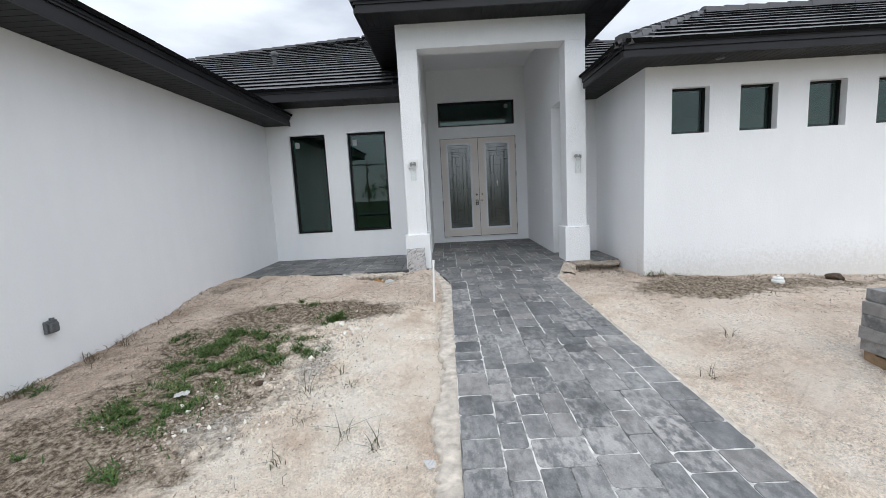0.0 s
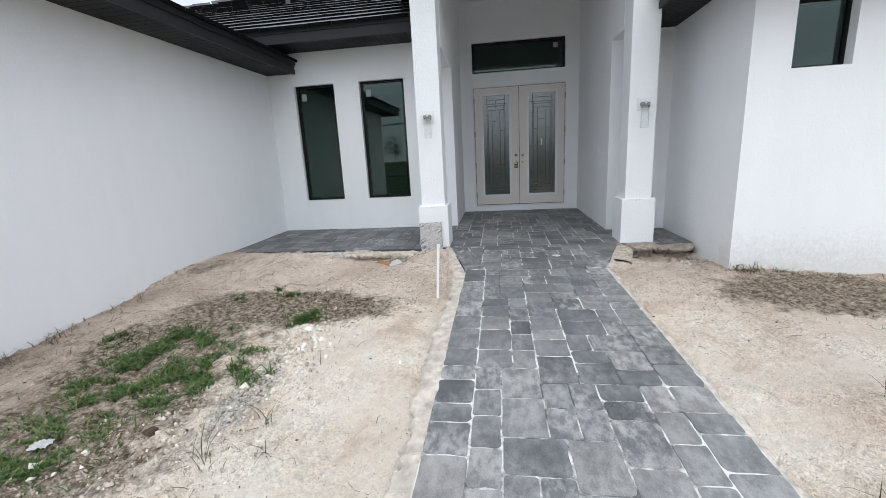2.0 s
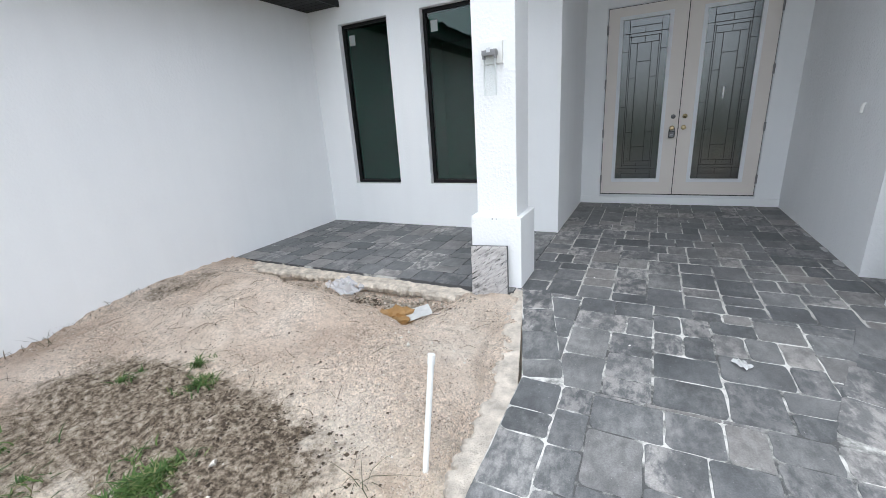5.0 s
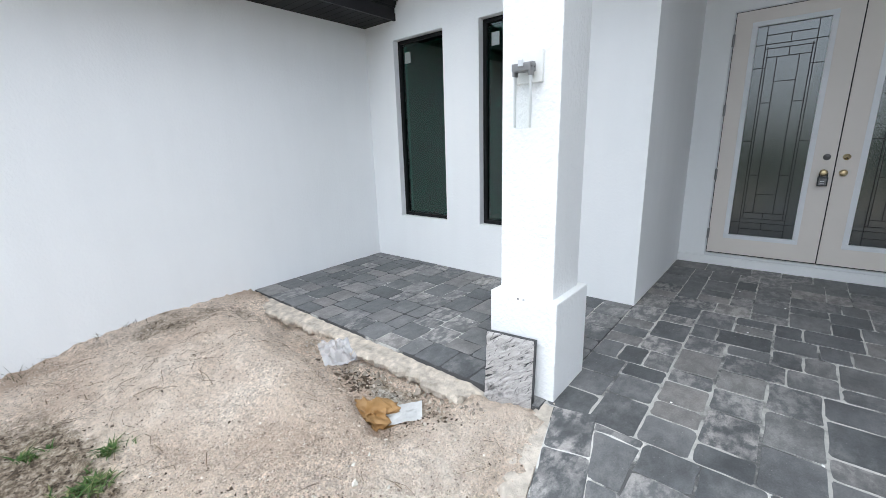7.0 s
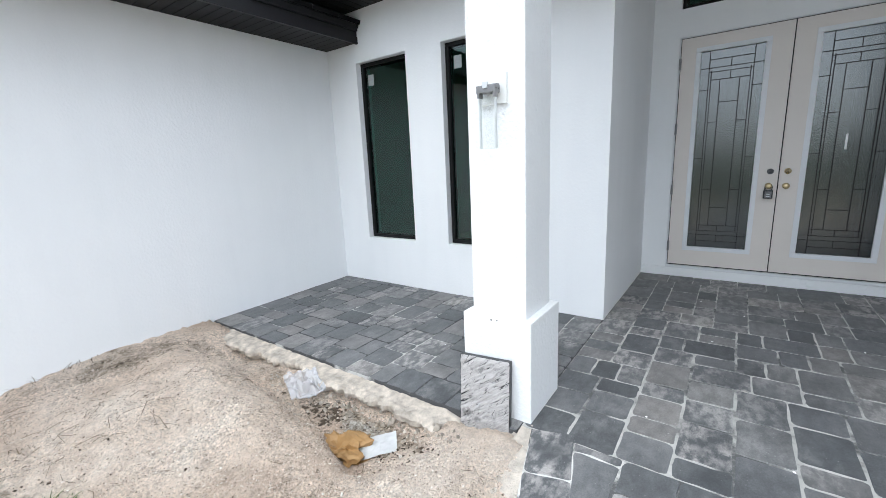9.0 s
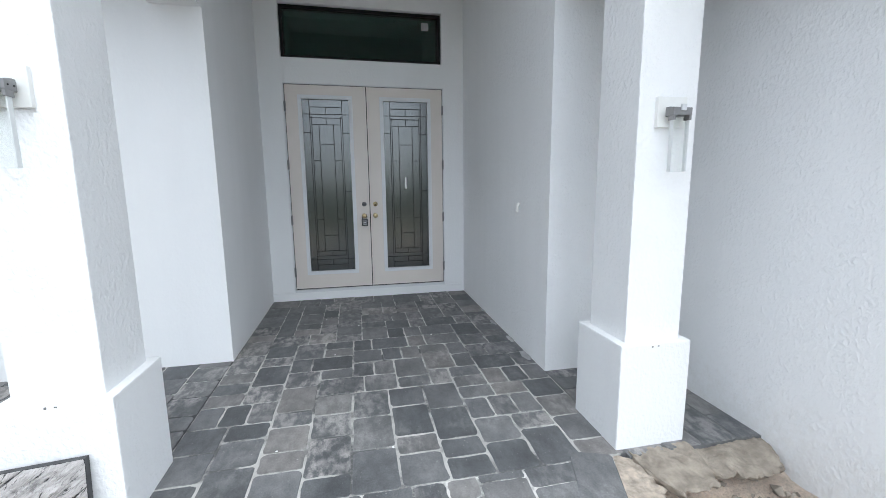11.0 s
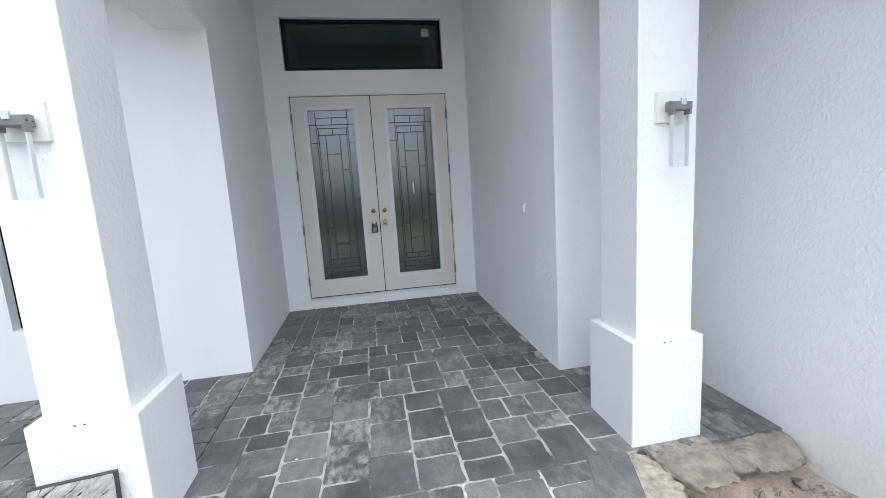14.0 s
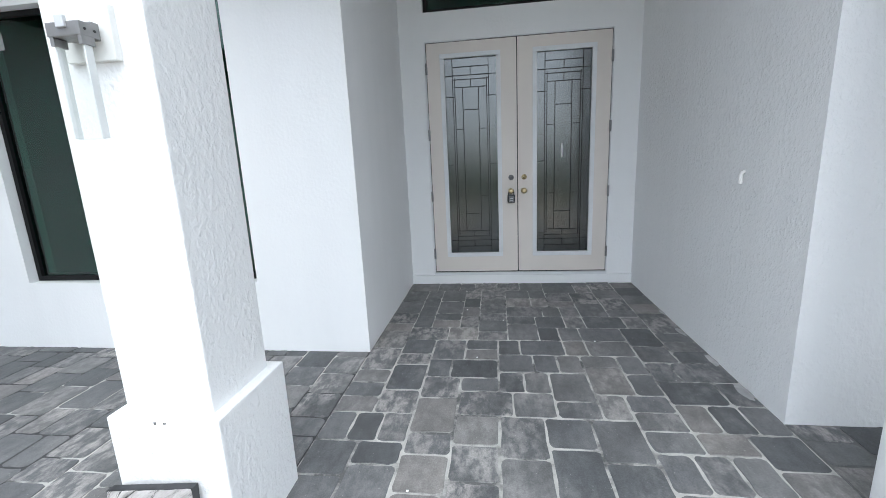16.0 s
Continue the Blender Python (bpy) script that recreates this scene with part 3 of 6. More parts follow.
# ---- windows ----
def window(name, x0, x1, z0, z1, y, bar, label, sticker=True, back=0.05):
    """A fixed pane in a black frame, set back in its opening."""
    w = thing(name, label, "window", ((x0 + x1) / 2, y, z0), kind="structure")
    h, half, e = z1 - z0, (x1 - x0) / 2, 0.004
    frame_bm = pierced("x", -half + e, half - e, e, h - e, 0.02 + back, 0.075 + back, [(-half + bar, half - bar, bar, h - bar)])
    part("window_frame", frame_bm, M_FRAME, w)
    pane = part("pane", brick_of(-half + bar - 0.006, half - bar + 0.006, 0.045 + back, 0.051 + back, bar - 0.006, h - bar + 0.006), M_GLASS, w, "dark green tinted glass")
    pane.visible_shadow = False
    bead = pierced("x", -half + bar, half - bar, bar, h - bar, 0.053 + back, 0.068 + back, [(-half + bar + 0.022, half - bar - 0.022, bar + 0.022, h - bar - 0.022)])
    part("glazing_bead", bead, M_FRAME, w)
    if sticker:
        st = brick_of(-half + bar + 0.05, -half + bar + 0.14, 0.0425 + back, 0.0445 + back, h - bar - 0.21, h - bar - 0.09)
        part("label", st, M_STICKER, w, "small pale factory sticker")
    return w


window("window_1", *WINDOWS[0], WZ0, WZ1, WY, 0.04, "tall fixed window with black frame and dark green glass")
window("window_2", *WINDOWS[1], WZ0, WZ1, WY, 0.04, "tall fixed window with black frame and dark green glass")
for k, (a, b) in enumerate(SMALL):
    window("window_%d" % (k + 3), a, b, SZ0, SZ1, RY + 0.032, 0.026, "small square window with black frame in a deep white reveal", False)
tr = window("window_7", -0.005, 1.862, 2.842, 3.425, DY + 0.005, 0.035, "wide transom window with black frame over the door", False, 0.03)
part("label", brick_of(0.70, 0.79, 0.0725, 0.0745, 0.40, 0.49), M_STICKER, tr, "small pale factory sticker")


# ---- front door ----
def came_bars(x0, x1, z0, z1, parent):
    """Lead cames of the leaded light: (u0, v0, u1, v1) with v from the top."""
    lines = [(0.15, 0.0, 0.15, 1.0), (0.85, 0.0, 0.85, 1.0), (0.19, 0.095, 0.19, 0.905), (0.81, 0.095, 0.81, 0.905),
             (0.15, 0.042, 0.85, 0.042), (0.0, 0.082, 1.0, 0.082), (0.15, 0.102, 0.85, 0.102), (0.19, 0.14, 0.81, 0.14),
             (0.5, 0.042, 0.5, 0.082), (0.5, 0.102, 0.5, 0.14), (0.0, 0.185, 0.19, 0.185), (0.81, 0.185, 1.0, 0.185),
             (0.34, 0.14, 0.34, 0.88), (0.65, 0.14, 0.65, 0.88), (0.34, 0.25, 0.65, 0.25), (0.19, 0.345, 0.34, 0.345),
             (0.65, 0.345, 0.81, 0.345), (0.0, 0.525, 0.15, 0.525), (0.85, 0.525, 1.0, 0.525), (0.19, 0.69, 0.34, 0.69),
             (0.65, 0.69, 0.81, 0.69), (0.34, 0.785, 0.65, 0.785), (0.15, 0.88, 0.85, 0.88), (0.5, 0.88, 0.5, 0.91),
             (0.15, 0.91, 0.85, 0.91), (0.0, 0.932, 1.0, 0.932), (0.5, 0.932, 0.5, 0.965), (0.15, 0.965, 0.85, 0.965)]
    for u0, v0, u1, v1 in lines:
        a, b = x0 + (x1 - x0) * u0, x0 + (x1 - x0) * u1
        c, d = z1 - (z1 - z0) * v1, z1 - (z1 - z0) * v0
        g = 0.0038
        part("came", brick_of(a - g, b + g, 0.028, 0.037, c - g, d + g), M_CAME, parent)


def front_door():
    d = thing("door_1", "closed cream double door with leaded glass lights", "door", (0, DY - 0.012, 0.11), kind="structure")
    part("door_frame", pierced("x", 0.003, 1.874, 0.003, 2.454, 0.002, 0.11, [(0.012, 1.865, 0.012, 2.444)]), M_LITE, d)
    for k, (x0, x1) in enumerate(((0.020, 0.933), (0.943, 1.857))):
        gx0, gx1 = (0.20, 0.73) if k == 0 else (1.138, 1.672)
        gz0, gz1 = 0.243, 2.283
        leaf = part("door_leaf", pierced("x", x0, x1, 0.032, 2.435, 0.004, 0.05, [(gx0 - 0.02, gx1 + 0.02, gz0 - 0.02, gz1 + 0.02)]), M_DOOR, d)
        rim = bmesh.new()
        for a, b, c, e in ((gx0 - 0.045, gx1 + 0.045, gz1, gz1 + 0.045), (gx0 - 0.045, gx1 + 0.045, gz0 - 0.045, gz0),
                           (gx0 - 0.045, gx0, gz0, gz1), (gx1, gx1 + 0.045, gz0, gz1)):
            box(rim, a, b, 0.001, 0.03, c, e)
        part("lite_frame", bevelled(rim, 0.005), M_LITE, leaf, "white moulded frame round the glass")
        part("lite_bead", pierced("x", gx0 - 0.06, gx1 + 0.06, gz0 - 0.06, gz1 + 0.06, 0.007, 0.02, [(gx0 - 0.046, gx1 + 0.046, gz0 - 0.046, gz1 + 0.046)]), M_LITE, leaf)
        pane = part("glass_pane", brick_of(gx0 - 0.005, gx1 + 0.005, 0.0325, 0.036, gz0 - 0.005, gz1 + 0.005), M_LEADED, leaf, "rippled clear and grey glass")
        pane.visible_shadow = False
        came_bars(gx0, gx1, gz0, gz1, leaf)
        xk = 0.866 if k == 0 else 1.001
        turn = pose(xk, 0.012, 0.914, 90)
        knob = lathe([(0.034, 0), (0.034, 0.004), (0.027, 0.010), (0.012, 0.014), (0.012, 0.034), (0.022, 0.040), (0.029, 0.052), (0.027, 0.064), (0.014, 0.070)], 20)
        smooth(part("knob", moved(knob, turn), M_BRASS, leaf, "round satin brass knob"))
        bolt = lathe([(0.030, 0), (0.030, 0.006), (0.024, 0.014), (0.013, 0.016), (0.012, 0.020)], 20)
        smooth(part("deadbolt", moved(bolt, pose(xk + 0.004, 0.012, 1.056, 90)), M_LOCK_FACE if k == 0 else M_BRASS, leaf, "round deadbolt cylinder"))
        hx = 0.016 if k == 0 else 1.861
        for hz in (0.24, 0.88, 1.53, 2.19):
            bm = bmesh.new()
            tube(bm, [(hx, -0.008, hz - 0.055), (hx, -0.008, hz + 0.055)], 0.0115, 8)
            part("hinge", bm, M_NICKEL, d, "small steel hinge knuckle")
    # black strip added in the gaps round the leaves, in place of their shade
    part("gap_shade_strip", pierced("x", 0.012, 1.865, 0.010, 2.444, 0.022, 0.06, [(0.03, 0.92, 0.03, 2.42), (0.95, 1.85, 0.03, 2.42)]), M_BLACK, d)
    part("threshold", brick_of(0.003, 1.874, -0.018, 0.11, -0.012, 0.018, 0.004), M_LITE, d)
    part("latch", brick_of(0.934, 0.944, 0.0, 0.014, 0.885, 0.93), M_BLACK, d)
    return d


front_door()
built("trim_door_step", brick_of(NL, NR, DY - 0.02, DY - 0.0005, -0.2, 0.095, 0.003), M_STUCCO, "white rendered upstand below the door", "trim")


def lockbox():
    b = thing("key_lockbox", "dark grey key lockbox hung on the door knob", "lockbox", (0.868, DY - 0.03, 0.90))
    part("body", brick_of(-0.038, 0.038, -0.035, 0.004, 0.0, 0.085, 0.008), M_LOCK, b)
    part("dial_panel", brick_of(-0.027, 0.027, -0.0385, -0.034, 0.008, 0.072, 0.003), M_LOCK_FACE, b, "scuffed grey dial panel")
    bm = bmesh.new()
    tube(bm, [(-0.027, -0.016, 0.08), (-0.027, -0.016, 0.115), (-0.018, -0.016, 0.14), (0, -0.016, 0.149), (0.018, -0.016, 0.14), (0.027, -0.016, 0.115), (0.027, -0.016, 0.08)], 0.006)
    part("shackle", bm, M_LOCK, b)
    for k in range(2):
        part("print_bar", brick_of(-0.016, 0.014, -0.0395, -0.0382, 0.02 + 0.022 * k, 0.026 + 0.022 * k), M_SILVER, b)


lockbox()
tagged(part("door_decal", brick_of(1.385, 1.40, DY + 0.012, DY + 0.0142, 1.35, 1.49), M_PAPER), "small white adhesive strip on the door glass", "sticker")


# ---- wall lamps on the columns ----
def wall_lamp(x, z):
    """x, z: the middle of the column face and the top of the back plate."""
    w = thing("wall_lamp", "square nickel wall lamp with hanging clear glass plates", "wall lamp", (x, FY, z), group="porch wall lamps")
    part("back_plate", brick_of(-0.085, 0.078, -0.022, 0.0, -0.145, 0.0, 0.002), M_PVC, w, "pale square back plate")
    part("arm", brick_of(-0.04, 0.04, -0.045, -0.02, -0.095, -0.05, 0.002), M_NICKEL, w)
    part("housing", brick_of(-0.053, 0.05, -0.09, -0.034, -0.096, -0.06, 0.003), M_NICKEL, w, "brushed grey lamp head")
    part("tab", brick_of(-0.014, 0.012, -0.097, -0.086, -0.076, -0.046, 0.002), M_SILVER, w)
    for s in (-1, 1):
        part("glass_edge", brick_of(s * 0.043 - 0.0024, s * 0.043 + 0.0024, -0.082, -0.058, -0.36, -0.097, 0.0008, 1), M_EDGE, w, "frosted side of the glass plate")
        part("clip", brick_of(s * 0.043 - 0.006, s * 0.043 + 0.006, -0.088, -0.05, -0.118, -0.0945, 0.001), M_NICKEL, w)
    pane = part("glass_shade", brick_of(-0.0395, 0.0395, -0.074, -0.068, -0.36, -0.096), M_CLEAR, w, "hanging clear glass plate")
    pane.visible_shadow = False
    part("glass_foot", brick_of(-0.0395, 0.0395, -0.0745, -0.0675, -0.3625, -0.3603), M_EDGE, w, "frosted lower edge of the plate")
    # black discs stand in for the dark insides of two side holes
    for s in (-1, 1):
        bm = bmesh.new()
        tube(bm, [(0.052, -0.062 + 0.014 * s, -0.078), (0.049, -0.062 + 0.014 * s, -0.078)], 0.0035, 8)
        part("dark_hole", bm, M_BLACK, w)
    return w


wall_lamp(-0.43, 1.806)
wall_lamp(2.315, 1.786)
stub = bmesh.new()
tube(stub, [(NR, 8.53, 1.215), (NR - 0.012, 8.53, 1.212), (NR - 0.018, 8.53, 1.195), (NR - 0.018, 8.53, 1.145)], 0.012, 8)
tagged(part("cable_stub", stub, M_PVC), "short white doorbell cable end sticking from the wall", "cable")


# ---- eaves, soffits and roofs ----
def tiles(origin, along, up, slope, courses, inside, width=0.335, expose=0.315):
    """Flat roof tiles, course by course up a plane, as one mesh."""
    o, a, u = Vector(origin), Vector(along), Vector(up)
    k = math.sqrt(1 + slope * slope)
    rise = (u + Vector((0, 0, slope))) / k
    nrm = a.cross(rise)
    nrm = nrm if nrm.z > 0 else -nrm
    vs, fs = [], []
    for c in range(courses):
        shift = (c % 2) * width / 2
        for i in range(-60, 61):
            p = o + a * (i * width + shift) + rise * (c * expose)
            mid = p + a * width / 2 + rise * expose / 2
            if not inside(mid.x, mid.y):
                continue
            t = (0.034 if expose < 0.33 else 0.042) + random.uniform(-0.004, 0.004)
            g = 0.0015
            q0, q1 = p + a * g, p + a * (width - g)
            b = len(vs)
            vs += [q0 + nrm * -0.01, q1 + nrm * -0.01, q1 + nrm * t, q0 + nrm * t,
                   q0 + rise * (expose + 0.05) + nrm * 0.004, q1 + rise * (expose + 0.05) + nrm * 0.004]
            fs += [(b, b + 1, b + 2, b + 3), (b + 3, b + 2, b + 5, b + 4), (b + 1, b, b + 4, b + 5), (b, b + 3, b + 4), (b + 1, b + 5, b + 2)]
    me = bpy.data.meshes.new("roof_tiles")
    me.from_pydata([tuple(v) for v in vs], [], fs)
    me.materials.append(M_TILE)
    me.materials.append(M_BUTT_SHADE)
    # every fifth face is a tile's front, coloured as the shaded course line
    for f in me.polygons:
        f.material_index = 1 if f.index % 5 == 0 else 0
    bm = bmesh.new()
    bm.from_mesh(me)
    bmesh.ops.recalc_face_normals(bm, faces=bm.faces)
    bm.to_mesh(me)
    bm.free()
    return me


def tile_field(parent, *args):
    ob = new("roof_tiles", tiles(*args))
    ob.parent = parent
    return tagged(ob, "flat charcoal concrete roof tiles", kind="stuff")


def caps(parent, p, q, step=0.38):
    """Ridge or hip cap tiles that overlap like scales from p up to q."""
    p, q = Vector(p), Vector(q)
    d = (q - p).normalized()
    side = d.cross(Vector((0, 0, 1))).normalized()
    nrm = side.cross(d).normalized()
    bm = bmesh.new()
    w, n = 0.12, 5
    rings = []
    for s, lift in ((0.0, 0.04), (step + 0.05, 0.012)):
        rings.append([bm.verts.new((s, w * math.cos(math.pi * k / n), 0.05 * math.sin(math.pi * k / n) + lift - (0.1 if k in (0, n) else 0.0))) for k in range(n + 1)])
    for k in range(n):
        bm.faces.new((rings[0][k], rings[0][k + 1], rings[1][k + 1], rings[1][k]))
    low = [bm.verts.new((0, w * math.cos(math.pi * k / n) * 0.9, -0.06)) for k in range(n + 1)]
    for k in range(n):
        bm.faces.new((rings[0][k + 1], rings[0][k], low[k], low[k + 1]))
    me = mesh_of("cap_tile", bm, M_TILE)
    m = Matrix((d, side, nrm)).transposed().to_4x4()
    for k in range(int((q - p).length / step)):
        ob = new("cap_tile", me)
        ob.parent = parent
        ob.matrix_basis = Matrix.Translation(p + d * k * step) @ m


def slab(points, thick):
    """A flat sheet over a polygon, thick downwards."""
    bm = bmesh.new()
    a = [bm.verts.new(p) for p in points]
    b = [bm.verts.new((p[0], p[1], p[2] - thick)) for p in points]
    bm.faces.new(a)
    bm.faces.new(b[::-1])
    for i in range(len(a)):
        j = (i + 1) % len(a)
        bm.faces.new((a[i], b[i], b[j], a[j]))
    bmesh.ops.recalc_face_normals(bm, faces=bm.faces)
    return bm


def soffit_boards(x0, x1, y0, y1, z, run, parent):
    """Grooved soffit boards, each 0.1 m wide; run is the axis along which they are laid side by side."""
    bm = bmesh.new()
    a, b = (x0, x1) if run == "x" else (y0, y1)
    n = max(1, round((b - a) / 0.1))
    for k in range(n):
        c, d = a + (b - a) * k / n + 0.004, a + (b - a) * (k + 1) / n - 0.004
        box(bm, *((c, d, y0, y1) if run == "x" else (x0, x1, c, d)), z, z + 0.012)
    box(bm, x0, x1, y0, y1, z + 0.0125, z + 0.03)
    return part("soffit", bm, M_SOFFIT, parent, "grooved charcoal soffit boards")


def eave_bars(parent, p, q, out, z, drop=0.2):
    """Fascia board with a drip edge, along p..q (plan), facing out."""
    p, q, o = Vector((*p, 0)), Vector((*q, 0)), Vector((*out, 0))
    d = (q - p).normalized()
    bm = bmesh.new()
    for t0, t1, h0, h1 in ((-0.025, 0.0, 0.0, drop), (-0.03, 0.018, drop - 0.05, drop + 0.012), (-0.02, 0.009, -0.012, 0.062)):
        pts = [p + o * t0, q + o * t0, q + o * t1, p + o * t1]
        vs = [bm.verts.new((v.x, v.y, z + h)) for h in (h0, h1) for v in pts]
        for f in ((3, 2, 1, 0), (4, 5, 6, 7), (0, 1, 5, 4), (1, 2, 6, 5), (2, 3, 7, 6), (3, 0, 4, 7)):
            bm.faces.new([vs[k] for k in f])
    bmesh.ops.recalc_face_normals(bm, faces=bm.faces)
    return part("fascia", bm, M_FASCIA, parent, "charcoal metal fascia")


# left wing: eave along x = -3.03, hipped at its street end
roof_l = thing("roof_left_wing", "hipped charcoal tiled roof over the left wing with dark eaves", "roof", kind="structure")
EX, EZ = -3.03, 2.765
soffit_boards(LX, EX - 0.025, 1.1, WY - 0.002, EZ, "y", roof_l)
soffit_boards(-12.0, LX, 1.1, 1.6, EZ, "x", roof_l)
eave_bars(roof_l, (EX, 1.1), (EX, WY - 0.003), (1, 0), EZ, 0.17)
eave_bars(roof_l, (-12.0, 1.1), (EX, 1.1), (0, -1), EZ, 0.17)
SL = 0.485
part("deck", slab([(EX + 0.03, 1.05, EZ + 0.185), (EX + 0.03, 9.6, EZ + 0.185), (-7.0, 9.6, EZ + 0.185 + 4.03 * SL), (-7.0, 5.05, EZ + 0.185 + 4.0 * SL)], 0.04), M_FASCIA, roof_l)
part("deck", slab([(EX + 0.03, 1.05, EZ + 0.185), (-7.0, 5.05, EZ + 0.185 + 4.0 * SL), (-12.0, 5.05, EZ + 0.185 + 4.0 * SL), (-12.0, 1.05, EZ + 0.185)], 0.04), M_FASCIA, roof_l)
tile_field(roof_l, (EX + 0.06, 1.02, EZ + 0.187), (0, 1, 0), (-1, 0, 0), SL, 12, lambda x, y: -7 < x < EX + 0.1 and 1.0 < y < 9.3 and (EX - x) < y - 1.0)
tile_field(roof_l, (EX + 0.06, 1.02, EZ + 0.187), (-1, 0, 0), (0, 1, 0), SL, 12, lambda x, y: -12 < x < EX + 0.1 and (EX - x) > y - 1.05)

# main roof behind the window wall
roof_m = thing("roof_main", "charcoal tiled main roof with a vent and dark fascia", "roof", kind="structure")
MZ, MY = 3.10, 8.06
soffit_boards(LX - 0.3, NL - 0.342, MY + 0.025, WY - 0.002, MZ, "x", roof_m)
eave_bars(roof_m, (-3.6, MY), (NL - 0.343, MY), (0, -1), MZ, 0.19)


def main_z(x, y):
    return MZ + 0.215 + SL * (y - MY)


edge = [(-9.5, 10.9), (-7.0, 12.6), (-2.6, 15.6), (-0.5, 16.8), (2.2, 13.8), (4.3, 11.45), (7.0, 8.5)]


def main_top(x):
    for (a, b), (c, d) in zip(edge, edge[1:]):
        if a <= x <= c:
            return b + (d - b) * (x - a) / (c - a)
    return 8.0


def on_main(*plan):
    return [(x, y, main_z(x, y)) for x, y in plan]


part("deck", slab(on_main((-9.5, MY - 0.03), (NL - 0.345, MY - 0.03), (NL - 0.345, 10.65), (-9.5, 10.65)), 0.04), M_FASCIA, roof_m)
part("deck", slab(on_main((NR + 0.338, MY - 0.03), (7.0, MY - 0.03), (7.0, 8.5), (5.03, 10.65), (NR + 0.338, 10.65)), 0.04), M_FASCIA, roof_m)
part("deck", slab(on_main((-9.5, 10.65), (5.03, 10.65), *edge[::-1][1:]), 0.04), M_FASCIA, roof_m)
part("deck", slab([(x, y, main_z(x, y) - 0.002) for x, y in edge] + [(7.0, 22.0, 3.0), (-9.5, 22.0, 3.0)], 0.04), M_FASCIA, roof_m)
tile_field(roof_m, (0.0, MY - 0.06, main_z(0, MY - 0.06) + 0.002), (1, 0, 0), (0, 1, 0), SL, 28,
           lambda x, y: -9.4 < x < 6.9 and y < main_top(x) - 0.05 and not (-0.75 < x < 2.62 and y < 10.8), 0.40, 0.36)
for (a, b), (c, d) in zip(edge, edge[1:]):
    lo, hi = ((a, b), (c, d)) if b < d else ((c, d), (a, b))
    caps(roof_m, (*lo, main_z(*lo) - 0.015), (*hi, main_z(*hi) - 0.015))
vz = main_z(0, 11.05)
vent = thing("roof_vent", "dark pipe vent standing on the main roof", "roof vent", (-4.05, 10.9, vz - 0.16))
tube_bm = bmesh.new()
tube(tube_bm, [(0, 0, -0.1), (0, 0, 0.33)], 0.05, 14)
part("pipe", tube_bm, M_TILE, vent)
part("hood", moved(lathe([(0.085, 0.0), (0.088, 0.05), (0.06, 0.115), (0.03, 0.13)], 14), pose(0, 0, 0.29)), M_TILE, vent)
part("flashing", brick_of(-0.2, 0.2, -0.2, 0.2, -0.03, 0.02, 0.006), M_FASCIA, vent).matrix_basis = pose(0, 0, 0.06, 25.9)

# porch roof, higher, hipped
roof_p = thing("roof_porch", "raised charcoal hipped roof over the porch with deep dark eaves", "roof", kind="structure")
PX0, PX1, PY, PZ = -1.135, 3.01, 6.55, 3.945
soffit_boards(PX0 + 0.025, PX1 - 0.025, PY + 0.025, FY - 0.002, PZ, "x", roof_p)
soffit_boards(PX0 + 0.025, NL - 0.344, FY - 0.002, 9.9, PZ, "y", roof_p)
soffit_boards(NR + 0.337, PX1 - 0.025, FY - 0.002, 9.9, PZ, "y", roof_p)
eave_bars(roof_p, (PX0, PY), (PX1, PY), (0, -1), PZ, 0.16)
eave_bars(roof_p, (PX0, PY), (PX0, 9.6), (-1, 0), PZ, 0.16)
eave_bars(roof_p, (PX1, PY), (PX1, 9.6), (1, 0), PZ, 0.16)
pm, pt = (PX0 + PX1) / 2, PZ + 0.18
pk = (pm, PY + (PX1 - PX0) / 2, pt + SL * (PX1 - PX0) / 2)
pr = (pm, 15.0, pk[2])
part("deck", slab([(PX0 - 0.03, PY - 0.03, pt), (PX1 + 0.03, PY - 0.03, pt), pk], 0.03), M_FASCIA, roof_p)
part("deck", slab([(PX0 - 0.03, PY - 0.03, pt), pk, pr, (PX0 - 0.03, 15.0, pt)], 0.03), M_FASCIA, roof_p)
part("deck", slab([(PX1 + 0.03, PY - 0.03, pt), (PX1 + 0.03, 15.0, pt), pr, pk], 0.03), M_FASCIA, roof_p)
tile_field(roof_p, (pm, PY - 0.06, pt - 0.01), (1, 0, 0), (0, 1, 0), SL, 8, lambda x, y: abs(x - pm) < 2.12 - (y - PY))
tile_field(roof_p, (PX0 - 0.06, PY, pt - 0.01), (0, 1, 0), (1, 0, 0), SL, 8, lambda x, y: y - PY > x - PX0 and y < 11)
tile_field(roof_p, (PX1 + 0.06, PY, pt - 0.01), (0, 1, 0), (-1, 0, 0), SL, 8, lambda x, y: y - PY > PX1 - x and y < 11)

# right wing roof
roof_r = thing("roof_right_wing", "hipped charcoal tiled roof over the right wing with dark eaves", "roof", kind="structure")
QX, QY, QZ = 2.435, 5.54, 2.80
soffit_boards(QX + 0.025, 11.0, QY + 0.025, RY - 0.002, QZ, "x", roof_r)
soffit_boards(QX + 0.025, RX - 0.002, RY - 0.002, BY - 0.002, QZ, "y", roof_r)
eave_bars(roof_r, (QX, QY), (11.0, QY), (0, -1), QZ, 0.13)
eave_bars(roof_r, (QX, QY), (QX, BY + 0.1), (-1, 0), QZ, 0.13)
qt, qs = QZ + 0.165, 0.5
apex = (QX + 2.5, QY + 2.5, qt + 2.5 * qs)
